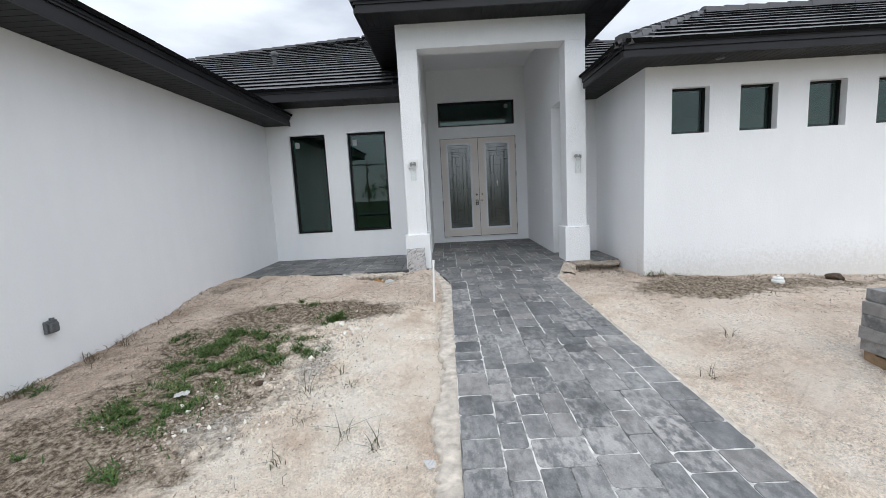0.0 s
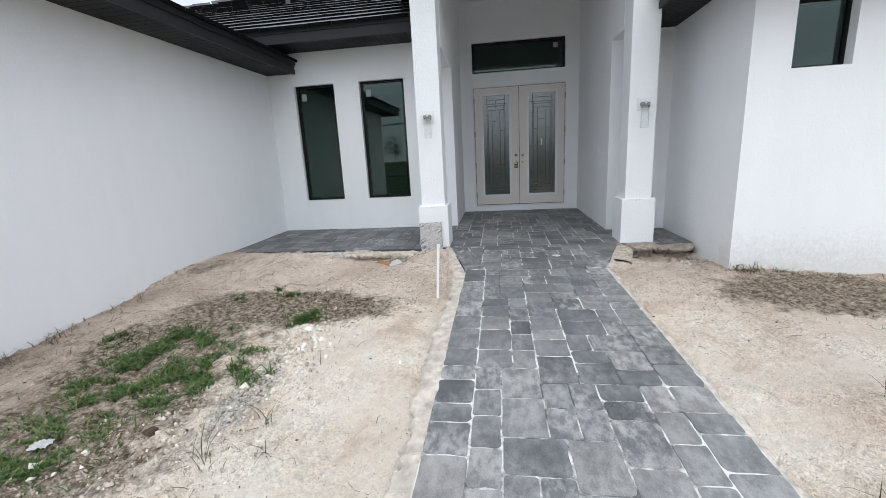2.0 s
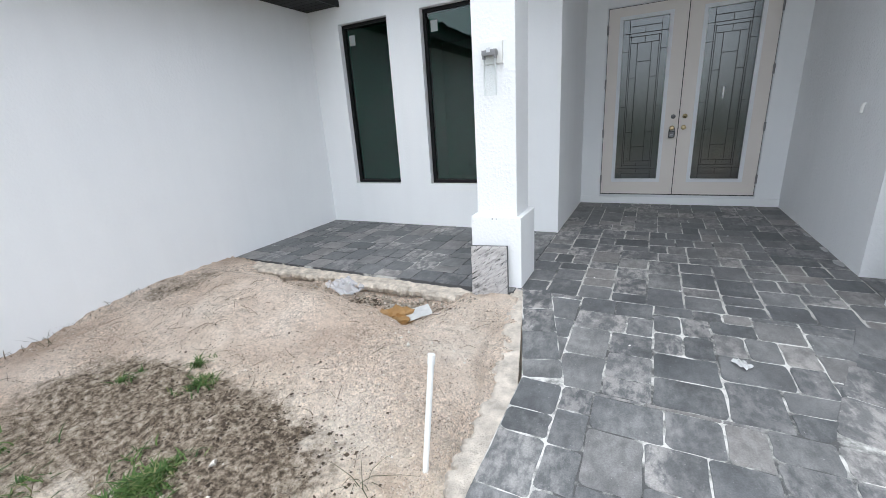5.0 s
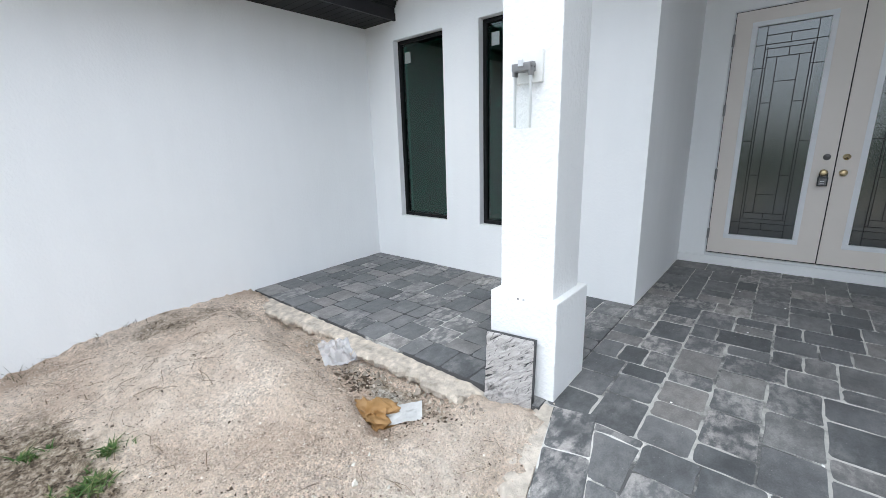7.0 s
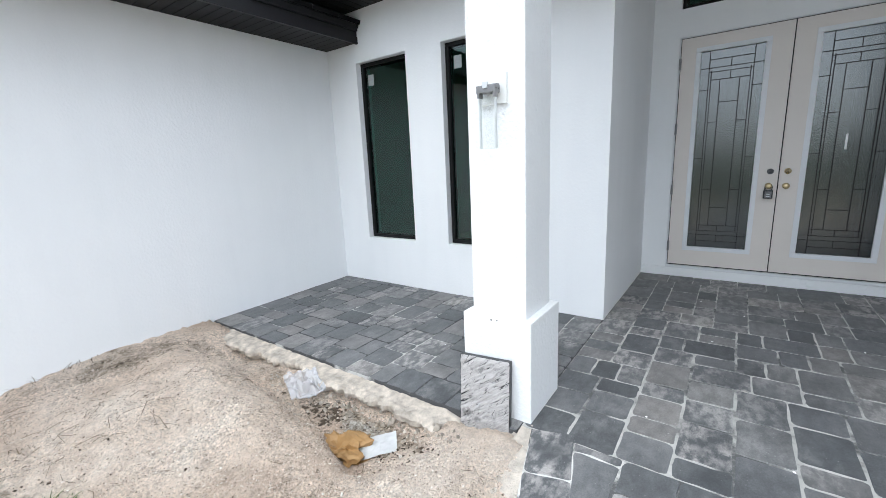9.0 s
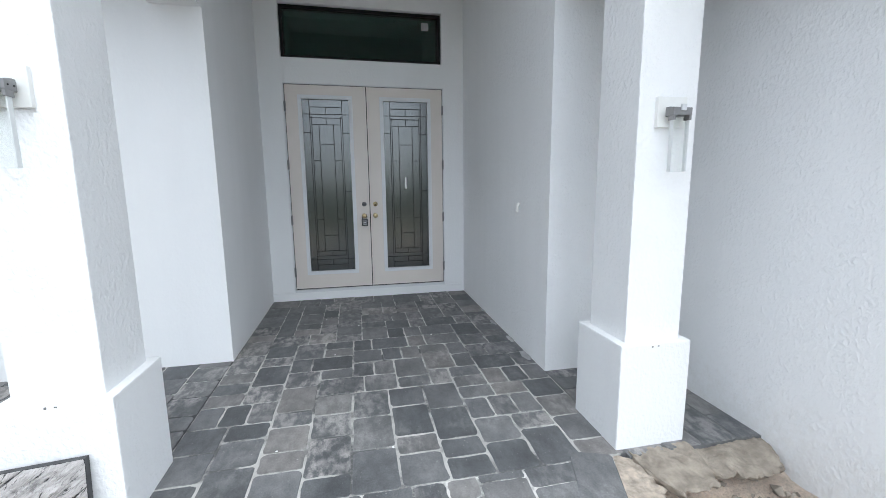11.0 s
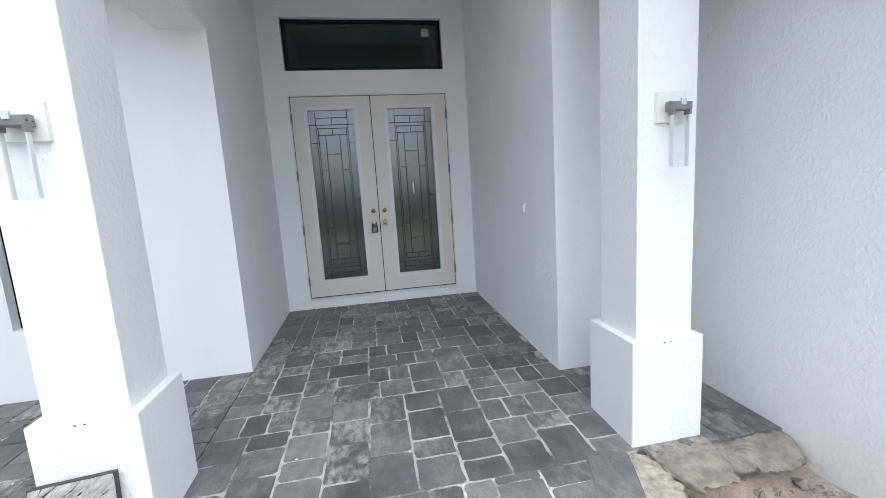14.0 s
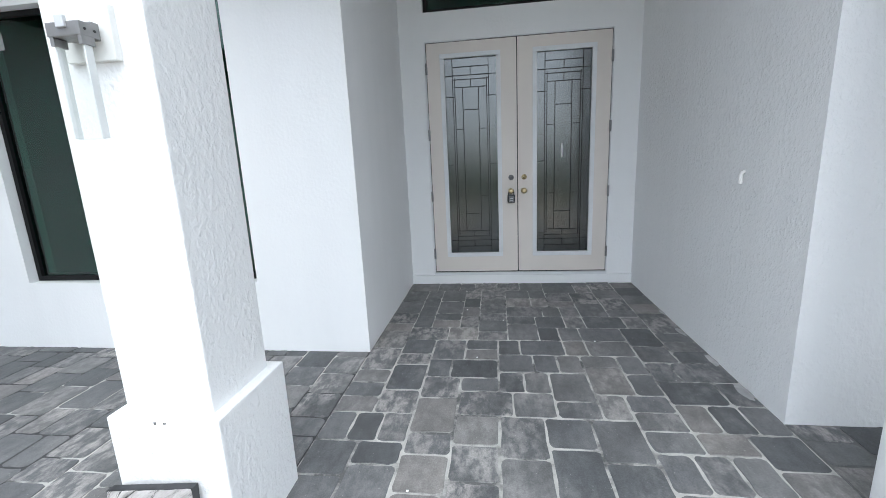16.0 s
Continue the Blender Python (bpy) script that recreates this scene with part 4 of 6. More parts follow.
part("deck", slab([(QX - 0.03, QY - 0.03, qt), (11.0, QY - 0.03, qt), (11.0, apex[1], apex[2]), apex], 0.03), M_FASCIA, roof_r)
part("deck", slab([(QX - 0.03, QY - 0.03, qt), apex, (apex[0], 10.5, apex[2]), (QX - 0.03, 10.5, qt)], 0.03), M_FASCIA, roof_r)
tile_field(roof_r, (QX, QY - 0.06, qt - 0.005), (1, 0, 0), (0, 1, 0), qs, 9, lambda x, y: x - QX > y - QY and x < 11 and y < apex[1] + 0.02)
tile_field(roof_r, (QX - 0.06, QY, qt - 0.005), (0, 1, 0), (1, 0, 0), qs, 9, lambda x, y: y - QY > x - QX and y < 10 and x < apex[0] + 0.02)
caps(roof_r, (QX, QY, qt + 0.02), apex)
caps(roof_r, (apex[0], apex[1], apex[2] + 0.02), (11.0, apex[1], apex[2] + 0.02))
spot = thing("soffit_light", "small round light fitting in the soffit", "light fitting", (3.85, 5.83, QZ - 0.012))
smooth(part("ring", lathe([(0.05, 0.0), (0.055, 0.006), (0.05, 0.012)], 18), M_GREYBOX, spot))
part("lens", lathe([(0.03, -0.004), (0.034, 0.004)], 16), M_GREYBOX, spot)


# ---- ground ----
def bell(x, y, cx, cy, sx, sy):
    return np.exp(-((x - cx) / sx) ** 2 - ((y - cy) / sy) ** 2)


def step(a, b, v):
    t = np.clip((v - a) / (b - a), 0, 1)
    return t * t * (3 - 2 * t)


def lumps(x, y):
    h = 0
    for k, (fx, fy, p, amp) in enumerate(((2.1, 1.3, 0.3, 0.012), (1.1, 2.7, 1.9, 0.012), (4.3, 3.1, 4.0, 0.007), (3.3, 5.9, 2.2, 0.006), (9.1, 7.7, 1.1, 0.003))):
        h = h + amp * np.sin(fx * x + fy * y + p) * np.cos(fy * x - fx * y + 1.7 * p)
    return h


def value_noise(x, y, cell, seed):
    """Smooth random heights on a square lattice."""
    table = np.random.default_rng(seed).uniform(-1, 1, (64, 64))
    u, v = np.asarray(x) / cell, np.asarray(y) / cell
    i, j = np.floor(u).astype(int), np.floor(v).astype(int)
    fu, fv = u - i, v - j
    fu, fv = fu * fu * (3 - 2 * fu), fv * fv * (3 - 2 * fv)
    a, b, c, d = table[i % 64, j % 64], table[(i + 1) % 64, j % 64], table[i % 64, (j + 1) % 64], table[(i + 1) % 64, (j + 1) % 64]
    return (a * (1 - fu) + b * fu) * (1 - fv) + (c * (1 - fu) + d * fu) * fv


def ground_z(x, y):
    """The sand about the house: a heap by the left patio, a scour along its edge, a slope to the street."""
    yy = np.clip(y, -3.0, 8.0)
    left = -0.105 - 0.056 * (6.0 - yy)
    left = left + 0.105 * bell(x, y, -2.9, 5.9, 1.0, 0.5) + 0.045 * bell(x, y, -1.5, 5.75, 0.8, 0.35) + 0.075 * bell(x, y, -2.25, 6.24, 0.5, 0.22) + 0.06 * bell(x, y, -1.6, 6.14, 0.3, 0.2) + 0.03 * bell(x, y, -2.9, 6.3, 0.3, 0.2)
    left = left + 0.055 * bell(x, y, -2.55, 6.26, 0.36, 0.24) + 0.05 * bell(x, y, -1.5, 6.18, 0.42, 0.2) + 0.02 * bell(x, y, -3.5, 6.6, 0.5, 0.4) - 0.02 * bell(x, y, -0.4, 6.5, 0.35, 0.4) - 0.03 * bell(x, y, -3.15, 6.1, 0.3, 0.4)
    brink = 6.46 - 0.085 * (x + 2.5) - 0.06 * step(-1.4, -1.0, x) + 0.02 * np.sin(9.0 * x) + 0.012 * np.sin(23.0 * x)
    scour = step(brink, brink + 0.11, y) * step(-3.35, -2.8, x) * step(-0.55, -0.95, x)
    left = left * (1 - scour) + (-0.178 - 0.01 * np.sin(4.0 * x)) * scour
    right = -0.155 - 0.034 * (6.0 - yy) - 0.045 * np.clip(x - 2.6, 0, 4.5) - 0.13 * bell(x, y, 2.55, 6.70, 0.5, 0.22)
    t = step(0.4, 1.4, x)
    z = left * (1 - t) + right * t
    fl = np.where(y > 7, -0.015 * (10.4 - y), -0.05 - 0.034 * (7 - y))
    fl = np.maximum(fl, -0.5)
    near = np.exp(-(np.maximum(0, np.maximum(0.05 - x, x - 1.7)) / 0.22) ** 2) * step(8.0, 6.6, y)
    z = z * (1 - near) + (fl - 0.055) * near
    under = step(-0.02, 0.14, x) * step(1.76, 1.6, x) * step(7.4, 7.0, y)
    z = z - 0.10 * under
    z = z - 0.05 * np.exp(-((x + 0.085 + 0.21 * np.clip(y - 5.8, 0, 1) - 0.025 * np.sin(4.0 * y) - 0.015 * np.sin(11.0 * y)) / 0.032) ** 2) * step(3.4, 4.6, y) * step(6.75, 6.3, y)
    by_plinth = (x > -0.68) & (x < -0.15)
    under2 = np.where(y > np.where(by_plinth, 7.06, 6.9), 1.0, 0.0) * np.where(x < 3.0, 1.0, 0.0)
    z = np.where(under2 > 0.5, np.minimum(z, -0.2), z)
    z = np.where(by_plinth & (y > 6.88), np.minimum(z, -0.1), z)
    return z + (lumps(x, y) + (0.018 + 0.030 * bell(x, y, -2.0, 5.8, 1.3, 0.6)) * value_noise(x, y, 0.31, 1) + (0.010 + 0.008 * bell(x, y, -2.0, 5.9, 1.3, 0.6)) * value_noise(x, y, 0.13, 2) + 0.007 * value_noise(x, y, 0.07, 3)) * (1 - under) * step(-2.5, 0.0, y)


def spread(lo, hi, s, far):
    mid = list(np.arange(lo, hi + s / 2, s))
    out, d = [], s
    while (out[-1] if out else 0) < far:
        d *= 1.35
        out.append((out[-1] if out else 0) + d)
    return np.array([lo - v for v in out[::-1]] + mid + [hi + v for v in out])


def soil_at(x, y):
    """How much dark soil shows through the sand."""
    return (0.40 * bell(x, y, -3.2, 6.15, 0.4, 0.6) + 0.3 * bell(x, y, -1.9, 6.7, 0.9, 0.14) + 0.34 * bell(x, y, 2.6, 6.45, 0.55, 0.4) + 0.62 * bell(x, y, -2.0, 3.2, 0.9, 1.4) + 0.85 * bell(x, y, -1.3, 4.95, 0.85, 0.34) + 0.3 * bell(x, y, -2.6, 4.3, 0.8, 0.6) + 0.75 * bell(x, y, 3.3, 5.2, 0.7, 0.35) + 0.52 * bell(x, y, 4.6, 5.6, 2.2, 0.45) + 0.25 * bell(x, y, 3.5, 5.75, 0.55, 0.4) + 0.4 * bell(x, y, -1.0, 6.6, 0.5, 0.15) + 0.3 * bell(x, y, -3.5, 3.5, 0.25, 2.0)
            + 0.5 * bell(x, y, -2.7, 2.2, 0.75, 0.6) + 0.45 * bell(x, y, -2.2, 5.05, 0.4, 0.22))


GX, GY = spread(-3.6, 7.0, 0.035, 700), spread(0.2, 7.2, 0.035, 700)
gx, gy = np.meshgrid(GX, GY)
gz = ground_z(gx, gy) + np.random.default_rng(4).normal(0, 0.0062, gx.shape) * ((gx > -3.7) & (gx < 7.1) & (gy > 0.1) & (gy < 7.3) & ((gx < 0.0) | (gx > 1.75)))
PATCHES = [(-1.96, 2.15, 0.13), (-2.6, 2.29, 0.12), (-3.4, 3.2, 0.1), (-2.25, 2.88, 0.3), (-1.73, 5.22, 0.12), (-1.88, 5.35, 0.07), (-2.2, 5.08, 0.07), (-2.05, 5.25, 0.05), (-1.27, 4.61, 0.16), (-2.15, 3.8, 0.3), (-1.6, 3.85, 0.28), (-1.95, 4.3, 0.26), (-1.75, 3.5, 0.24), (-2.05, 2.85, 0.42), (-2.1, 3.5, 0.4), (-1.65, 3.75, 0.34), (-1.35, 3.85, 0.26), (-2.3, 4.0, 0.3), (-2.25, 4.31, 0.2), (-2.79, 4.22, 0.16), (-2.38, 3.72, 0.22), (-1.69, 3.56, 0.15), (-1.87, 2.06, 0.14), (-1.32, 4.67, 0.2), (-1.3, 4.7, 0.14), (-3.45, 3.25, 0.12)]
soil = soil_at(gx, gy)
gravel = 0.6 * bell(gx, gy, -1.15, 3.55, 0.24, 0.6) + 0.45 * bell(gx, gy, -1.55, 2.6, 0.4, 0.35) + 0.12 * bell(gx, gy, 2.6, 6.45, 0.5, 0.3) + 0.45 * bell(gx, gy, -1.2, 6.6, 0.6, 0.12)
fine = step(5.75, 4.85, gy) * step(-2.6, -1.2, gx) * (1 - 0.55 * step(1.6, 2.6, gx))
turf = step(-0.3, -1.6, gy) * np.where((gy < -30) & (gy > -38), 0, 1)
nx, ny = len(GX), len(GY)
g_me = bpy.data.meshes.new("ground")
idx = np.arange(nx * ny).reshape(ny, nx)
quads = np.stack([idx[:-1, :-1], idx[:-1, 1:], idx[1:, 1:], idx[1:, :-1]], -1).reshape(-1, 4)
g_me.from_pydata(np.stack([gx, gy, gz], -1).reshape(-1, 3).tolist(), [], quads.tolist())
for key, val in (("soil", soil), ("gravel", gravel), ("turf", turf), ("fine", fine)):
    at = g_me.attributes.new(key, "FLOAT", "POINT")
    at.data.foreach_set("value", np.clip(val, 0, 1).astype(np.float32).ravel())
g_me.materials.append(M_GROUND)
for p in g_me.polygons:
    p.use_smooth = True
tagged(new("ground", g_me), "pale sandy building ground with weeds and gravel", "ground", "", "structure")


def gz_at(x, y):
    return float(ground_z(np.array(float(x)), np.array(float(y))))


# ---- mortar edging along the paving ----
def rubble_strip(name, line, width, height, label, seed, jag=0.02, mat=None):
    """A rough mortar haunch along a line of (x, y, top z), with a crumbled outer edge; width to the left of its run."""
    rnd = random.Random(seed)
    bm = bmesh.new()
    pts = []
    for (a, b) in zip(line, line[1:]):
        n = max(2, int((Vector(b) - Vector(a)).length / 0.02))
        pts += [Vector(a).lerp(Vector(b), k / n) for k in range(n)]
    pts.append(Vector(line[-1]))
    rows = []
    for k, p in enumerate(pts):
        d = pts[min(k + 1, len(pts) - 1)] - pts[max(k - 1, 0)]
        side = Vector((-d.y, d.x, 0)).normalized()
        w = width * (1 + 0.45 * noise.noise(p * 2.1) + 0.22 * noise.noise(p * 8) + ((0.34 * noise.noise(p * 5.3) + 0.24 * noise.noise(p * 19)) if mat else 0)) + rnd.uniform(-jag, jag)
        top = [p + side * w * f + Vector((0, 0, -0.012 * f + 0.012 * noise.noise(p * 14 + Vector((f * 5, 0, 0))) + (0.007 if mat else 0.009) * noise.noise(p * 37 + Vector((f * 9, 0, 0))) - (0.02 if f == 1 else 0))) for f in (0, 0.22, 0.45, 0.7, 0.88, 1)]
        rows.append([bm.verts.new(v) for v in top] + [bm.verts.new(p + side * (w * (0.97 if mat else 1.0) + rnd.uniform(-0.02, 0.01)) + Vector((0, 0, -height - rnd.uniform(0, 0.012))))] + ([bm.verts.new(p + side * (w - 0.06) + Vector((0, 0, -height - 0.02))), bm.verts.new(p + side * (w - 0.065) + Vector((0, 0, -height - 0.2)))] if mat else []))
    for a, b in zip(rows, rows[1:]):
        for k in range(len(a) - 1):
            bm.faces.new((a[k], a[k + 1], b[k + 1], b[k]))
    bmesh.ops.recalc_face_normals(bm, faces=bm.faces)
    ob = built(name, bm, mat or M_CONC, label, "edging")
    return ob if mat else smooth(ob)


rubble_strip("trim_mortar_walk", [(0.10, -1.0, floor_z(-1.0) - 0.016), (0.10, 5.82, floor_z(5.82) - 0.016), (-0.17, 6.9, -0.066), (-0.205, 7.015, -0.05)], 0.125, 0.10, "rough pale mortar edging beside the walk", 1, 0.024)
rubble_strip("trim_mortar_patio", [(-0.60, 6.925, -0.105), (-0.72, 6.925, -0.08), (-3.54, 6.925, -0.072)], 0.15, 0.06, "broken pale mortar lip along the patio edge", 2, 0.014, M_LIP)
rubble_strip("trim_mortar_pad", [(2.056, 7.0, -0.06), (1.912, 6.62, -0.072), (1.792, 6.3, -0.088)], 0.17, 0.09, "spread of pale mortar between the walk and the column", 7, 0.03, M_PAD)
rubble_strip("trim_mortar_walk_far", [(2.05, 6.95, -0.068), (1.65, 6.0, floor_z(6.0) - 0.016), (1.645, -1.0, floor_z(-1.0) - 0.016)], 0.055, 0.07, "rough pale mortar edging beside the walk", 3)


def concrete_lump(x0, x1, back, out, lift, drop, seed):
    """A ragged plate of spilt concrete against the patio edge, hollow below; drop: how far its top falls to the front."""
    bm = bmesh.new()
    n, m, thick = 40, 10, 0.052
    grid = []
    for i in range(n + 1):
        u = i / n
        x = x0 + (x1 - x0) * u
        ends = min(1.0, 4 * u + 0.2, 4 * (1 - u) + 0.2) ** 0.7
        bite = 0.085 * max(0.0, noise.noise(Vector((x * 9, seed, 0)))) + 0.055 * noise.noise(Vector((x * 22, seed, 3)))
        front = back - (out - bite) * ends
        row = []
        for j in range(m + 1):
            f = j / m
            y = back + (front - back) * f
            z = lift - drop * f * f + 0.022 * noise.noise(Vector((x * 7, y * 7, seed))) + 0.012 * noise.noise(Vector((x * 34, y * 34, seed)))
            row.append(bm.verts.new((x + 0.012 * noise.noise(Vector((x * 30, y * 30, 5))) * f, y, z)))
        edge_z = row[-1].co.z
        lip = thick * (0.75 + 0.5 * noise.noise(Vector((x * 15, 7, seed))))
        row.append(bm.verts.new((x, front - 0.008 + 0.02 * noise.noise(Vector((x * 33, 2, seed))), edge_z - 0.014)))
        row.append(bm.verts.new((x, front + 0.016 + 0.02 * noise.noise(Vector((x * 27, 9, seed))), edge_z - lip)))
        row.append(bm.verts.new((x, front + 0.13, edge_z - lip - 0.004)))
        row.append(bm.verts.new((x, front + 0.14, -0.36)))
        grid.append(row)
    for a, b in zip(grid, grid[1:]):
        for j in range(len(a) - 1):
            bm.faces.new((a[j], a[j + 1], b[j + 1], b[j]))
    for row in (grid[0], grid[-1]):
        bm.faces.new(row + [bm.verts.new((row[0].co.x, back, -0.3))])
    bmesh.ops.recalc_face_normals(bm, faces=bm.faces)
    return built("trim_broken_concrete", bm, M_RUBBLE, "broken overhanging concrete edge beside the column", "concrete")


concrete_lump(2.15, 2.51, 7.0, 0.31, -0.05, 0.012, 3)
concrete_lump(2.47, 2.97, 6.965, 0.22, -0.066, 0.02, 8)


# ---- leaning stone slab ----
def stone_slab():
    bm = bmesh.new()
    n, m = 16, 24
    front, back = {}, {}
    for i in range(n + 1):
        for j in range(m + 1):
            u, v = i / n, j / m
            e = 0.006 if 0 < i < n and 0 < j < m else 0.0
            d = 0.014 * noise.noise(Vector((u * 5, v * 7, 1))) + 0.01 * noise.noise(Vector((u * 15, v * 19, 4)))
            front[i, j] = bm.verts.new((-0.15 + 0.30 * u + 0.004 * noise.noise(Vector((v * 9, i, 0))), -0.028 - abs(d) - e, 0.47 * v + 0.004 * noise.noise(Vector((u * 9, j, 7)))))
    for i, j in front:
        if i in (0, n) or j in (0, m):
            p = front[i, j].co
            back[i, j] = bm.verts.new((p.x, 0.0, p.z))
    for i in range(n):
        for j in range(m):
            bm.faces.new((front[i, j], front[i + 1, j], front[i + 1, j + 1], front[i, j + 1]))
    ring = [(i, 0) for i in range(n)] + [(n, j) for j in range(m)] + [(i, m) for i in range(n, 0, -1)] + [(0, j) for j in range(m, 0, -1)]
    for a, b in zip(ring, ring[1:] + ring[:1]):
        bm.faces.new((front[b], front[a], back[a], back[b]))
    bm.faces.new([back[k] for k in ring])
    bmesh.ops.recalc_face_normals(bm, faces=bm.faces)
    ob = part("stone_slab", bm, M_SLAB)
    part("rim", pierced("x", -0.152, 0.152, 0.0, 0.472, -0.029, 0.002, [(-0.1475, 0.1475, 0.004, 0.467)]), M_LOCK, ob, "dark sawn edge of the slab")
    ob.matrix_basis = pose(-0.452, 6.93, -0.165, -8, -2, 4)
    return tagged(ob, "rough split grey stone slab leaning on the column plinth", "stone slab")


stone_slab()


# ---- grout on the porch floor ----
def grout_smear(x, y, r, seed):
    rnd = random.Random(seed)
    bm = bmesh.new()
    n = 22
    ring = []
    for k in range(n):
        a = math.tau * k / n
        q = r * (0.55 + 0.7 * abs(noise.noise(Vector((math.cos(a) * 1.6, math.sin(a) * 1.6, seed)))) + rnd.uniform(-0.06, 0.06))
        px, py = min(NR - 0.001, x + 0.55 * q * math.cos(a)), y + 1.5 * q * math.sin(a)
        ring.append(bm.verts.new((px, py, floor_z(py) + 0.0035)))
    c = bm.verts.new((min(NR - 0.005, x), y, floor_z(y) + 0.005))
    for k in range(n):
        bm.faces.new((c, ring[k], ring[(k + 1) % n]))
    ob = part("grout_smear", bm, M_JOINT_SMEAR)
    tagged(ob, "thin pale grout smear on the porch pavers", "grout smear", "grout smears")


for k, (x, y, r) in enumerate(((2.10, 8.25, 0.09), (2.11, 8.62, 0.07), (2.10, 9.1, 0.06), (2.12, 9.5, 0.05))):
    grout_smear(x, y, r, k + 1)
for k, (x, y) in enumerate(((0.55, 8.62), (0.75, 9.3), (0.42, 9.55), (0.92, 7.3), (1.42, 8.9), (0.3, 7.4), (2.7, 7.55), (0.62, 6.4), (-1.2, 7.6), (1.3, 5.2))):
    bm = bmesh.new()
    bmesh.ops.create_icosphere(bm, subdivisions=1, radius=0.007)
    for v in bm.verts:
        v.co.z = v.co.z * 0.5 + 0.003
        v.co.x *= 1.0 + 0.1 * (k % 4)
    ob = part("plaster_chip", bm, M_PAPER)
    ob.matrix_basis = pose(x, y, floor_z(y) + 0.001, 0, 0, 40 * k)
    tagged(ob, "tiny white plaster chip lying on the pavers", "plaster chip", "plaster chips")


# ---- small fittings about the yard ----
pipe_bm = bmesh.new()
tube(pipe_bm, [(-0.135, 5.19, -0.22), (-0.116, 5.3, 0.345)], 0.0135, 12)
tube(pipe_bm, [(-0.1172, 5.295, 0.31), (-0.1157, 5.302, 0.352)], 0.0165, 12)
tagged(part("pvc_stake", pipe_bm, M_PVC), "thin white plastic pipe standing in the sand", "pipe")

jb = thing("outlet_box", "grey plastic outdoor outlet box on the white wall", "outlet box", (LX, 3.61, 0.115))
part("back_box", brick_of(0.0, 0.04, -0.055, 0.055, 0.01, 0.125, 0.012), M_GREYBOX, jb)
part("cover", brick_of(0.04, 0.075, -0.05, 0.04, 0.018, 0.112, 0.022, 3), M_GREYBOX, jb)
cb = bmesh.new()
tube(cb, [(0.025, 0.015, 0.12), (0.025, 0.015, 0.145)], 0.02, 12)
part("hub", cb, M_GREYBOX, jb)

cap = thing("cleanout_cap", "white round plastic cleanout cap in the sand", "pipe cap", (4.6, 5.62, gz_at(4.6, 5.62) - 0.02))
smooth(part("collar", lathe([(0.075, 0.0), (0.075, 0.05), (0.068, 0.056)], 24), M_PVC, cap))
smooth(part("plug", lathe([(0.062, 0.05), (0.062, 0.085), (0.055, 0.09)], 24), M_PVC, cap))
part("wrench_square", brick_of(-0.016, 0.016, -0.016, 0.016, 0.088, 0.112, 0.002), M_PVC, cap)


def crumple(w, h, amp, n, seed, pull=0.0):
    bm = bmesh.new()
    g = [[bm.verts.new((w * (i / n - 0.5) * (1 - pull * abs(noise.noise(Vector((i * 0.7, seed, 0))))), h * (j / n - 0.5) * (1 - pull * abs(noise.noise(Vector((j * 0.7, seed, 5))))),
                        amp * (0.6 + noise.noise(Vector((i * 4.0 / n, j * 4.0 / n, seed))) + 0.35 * abs(noise.noise(Vector((i * 9.0 / n, j * 9.0 / n, seed + 9))))))) for i in range(n + 1)] for j in range(n + 1)]
    for a, b in zip(g, g[1:]):
        for i in range(n):
            bm.faces.new((a[i], a[i + 1], b[i + 1], b[i]))
    solid = bmesh.ops.solidify(bm, geom=list(bm.faces), thickness=0.0015)
    return bm


def wad(w, d, h, seed, sharp=1.0):
    """A crumpled bag: a flattened body with hard random creases and a flat underside."""
    bm = bmesh.new()
    bmesh.ops.create_icosphere(bm, subdivisions=4, radius=1.0)
    for v in bm.verts:
        p = v.co.copy()
        crease = 0.0
        for f, a in ((1.3, 0.55), (2.9, 0.34), (6.1, 0.16)):
            crease += a * (0.5 - abs(noise.noise(p * f + Vector((seed, seed * 0.7, 0))))) * 1.6
        k = 0.45 + sharp * crease
        v.co = Vector((p.x * w / 2 * k, p.y * d / 2 * k, max(-0.05 * h, p.z * h * k * (0.75 + 0.5 * noise.noise(Vector((p.x * 2, p.y * 2, seed)))))))
    return bm


bag = part("paper_bag", wad(0.36, 0.25, 0.11, 3), M_BROWN)
bag.matrix_basis = pose(-1.11, 6.45, gz_at(-1.11, 6.45) + 0.006, 4, -4, 20)
tagged(bag, "crumpled brown paper bag lying in the sand", "paper bag")
sheet = part("paper_sheet", crumple(0.26, 0.15, 0.008, 8, 6), M_PAPER)
sheet.matrix_basis = pose(-0.95, 6.53, gz_at(-0.95, 6.53) + 0.03, 8, -10, 42)
tagged(sheet, "folded white paper sheet lying beside the brown bag", "paper")
film_bag = part("plastic_bag", crumple(0.36, 0.24, 0.075, 22, 12, 0.5), M_FILM)
film_bag.matrix_basis = pose(-1.77, 6.68, gz_at(-1.77, 6.68) + 0.01, 0, 4, -25)
tagged(film_bag, "crumpled clear plastic bag at the patio edge", "plastic bag")
tissue = part("tissue", crumple(0.095, 0.06, 0.015, 10, 15, 0.5), M_PAPER)
tissue.matrix_basis = pose(1.17, 6.38, floor_z(6.38) + 0.008, 0, 0, -50)
tagged(tissue, "scrap of white tissue lying on the pavers", "tissue")
scrap = part("paper_scrap", crumple(0.06, 0.07, 0.012, 6, 18, 0.3), M_PAPER)
scrap.matrix_basis = pose(-0.07, 2.1, gz_at(-0.07, 2.1) + 0.006, 6, 10, 25)
tagged(scrap, "scrap of white paper lying on the sand", "paper")
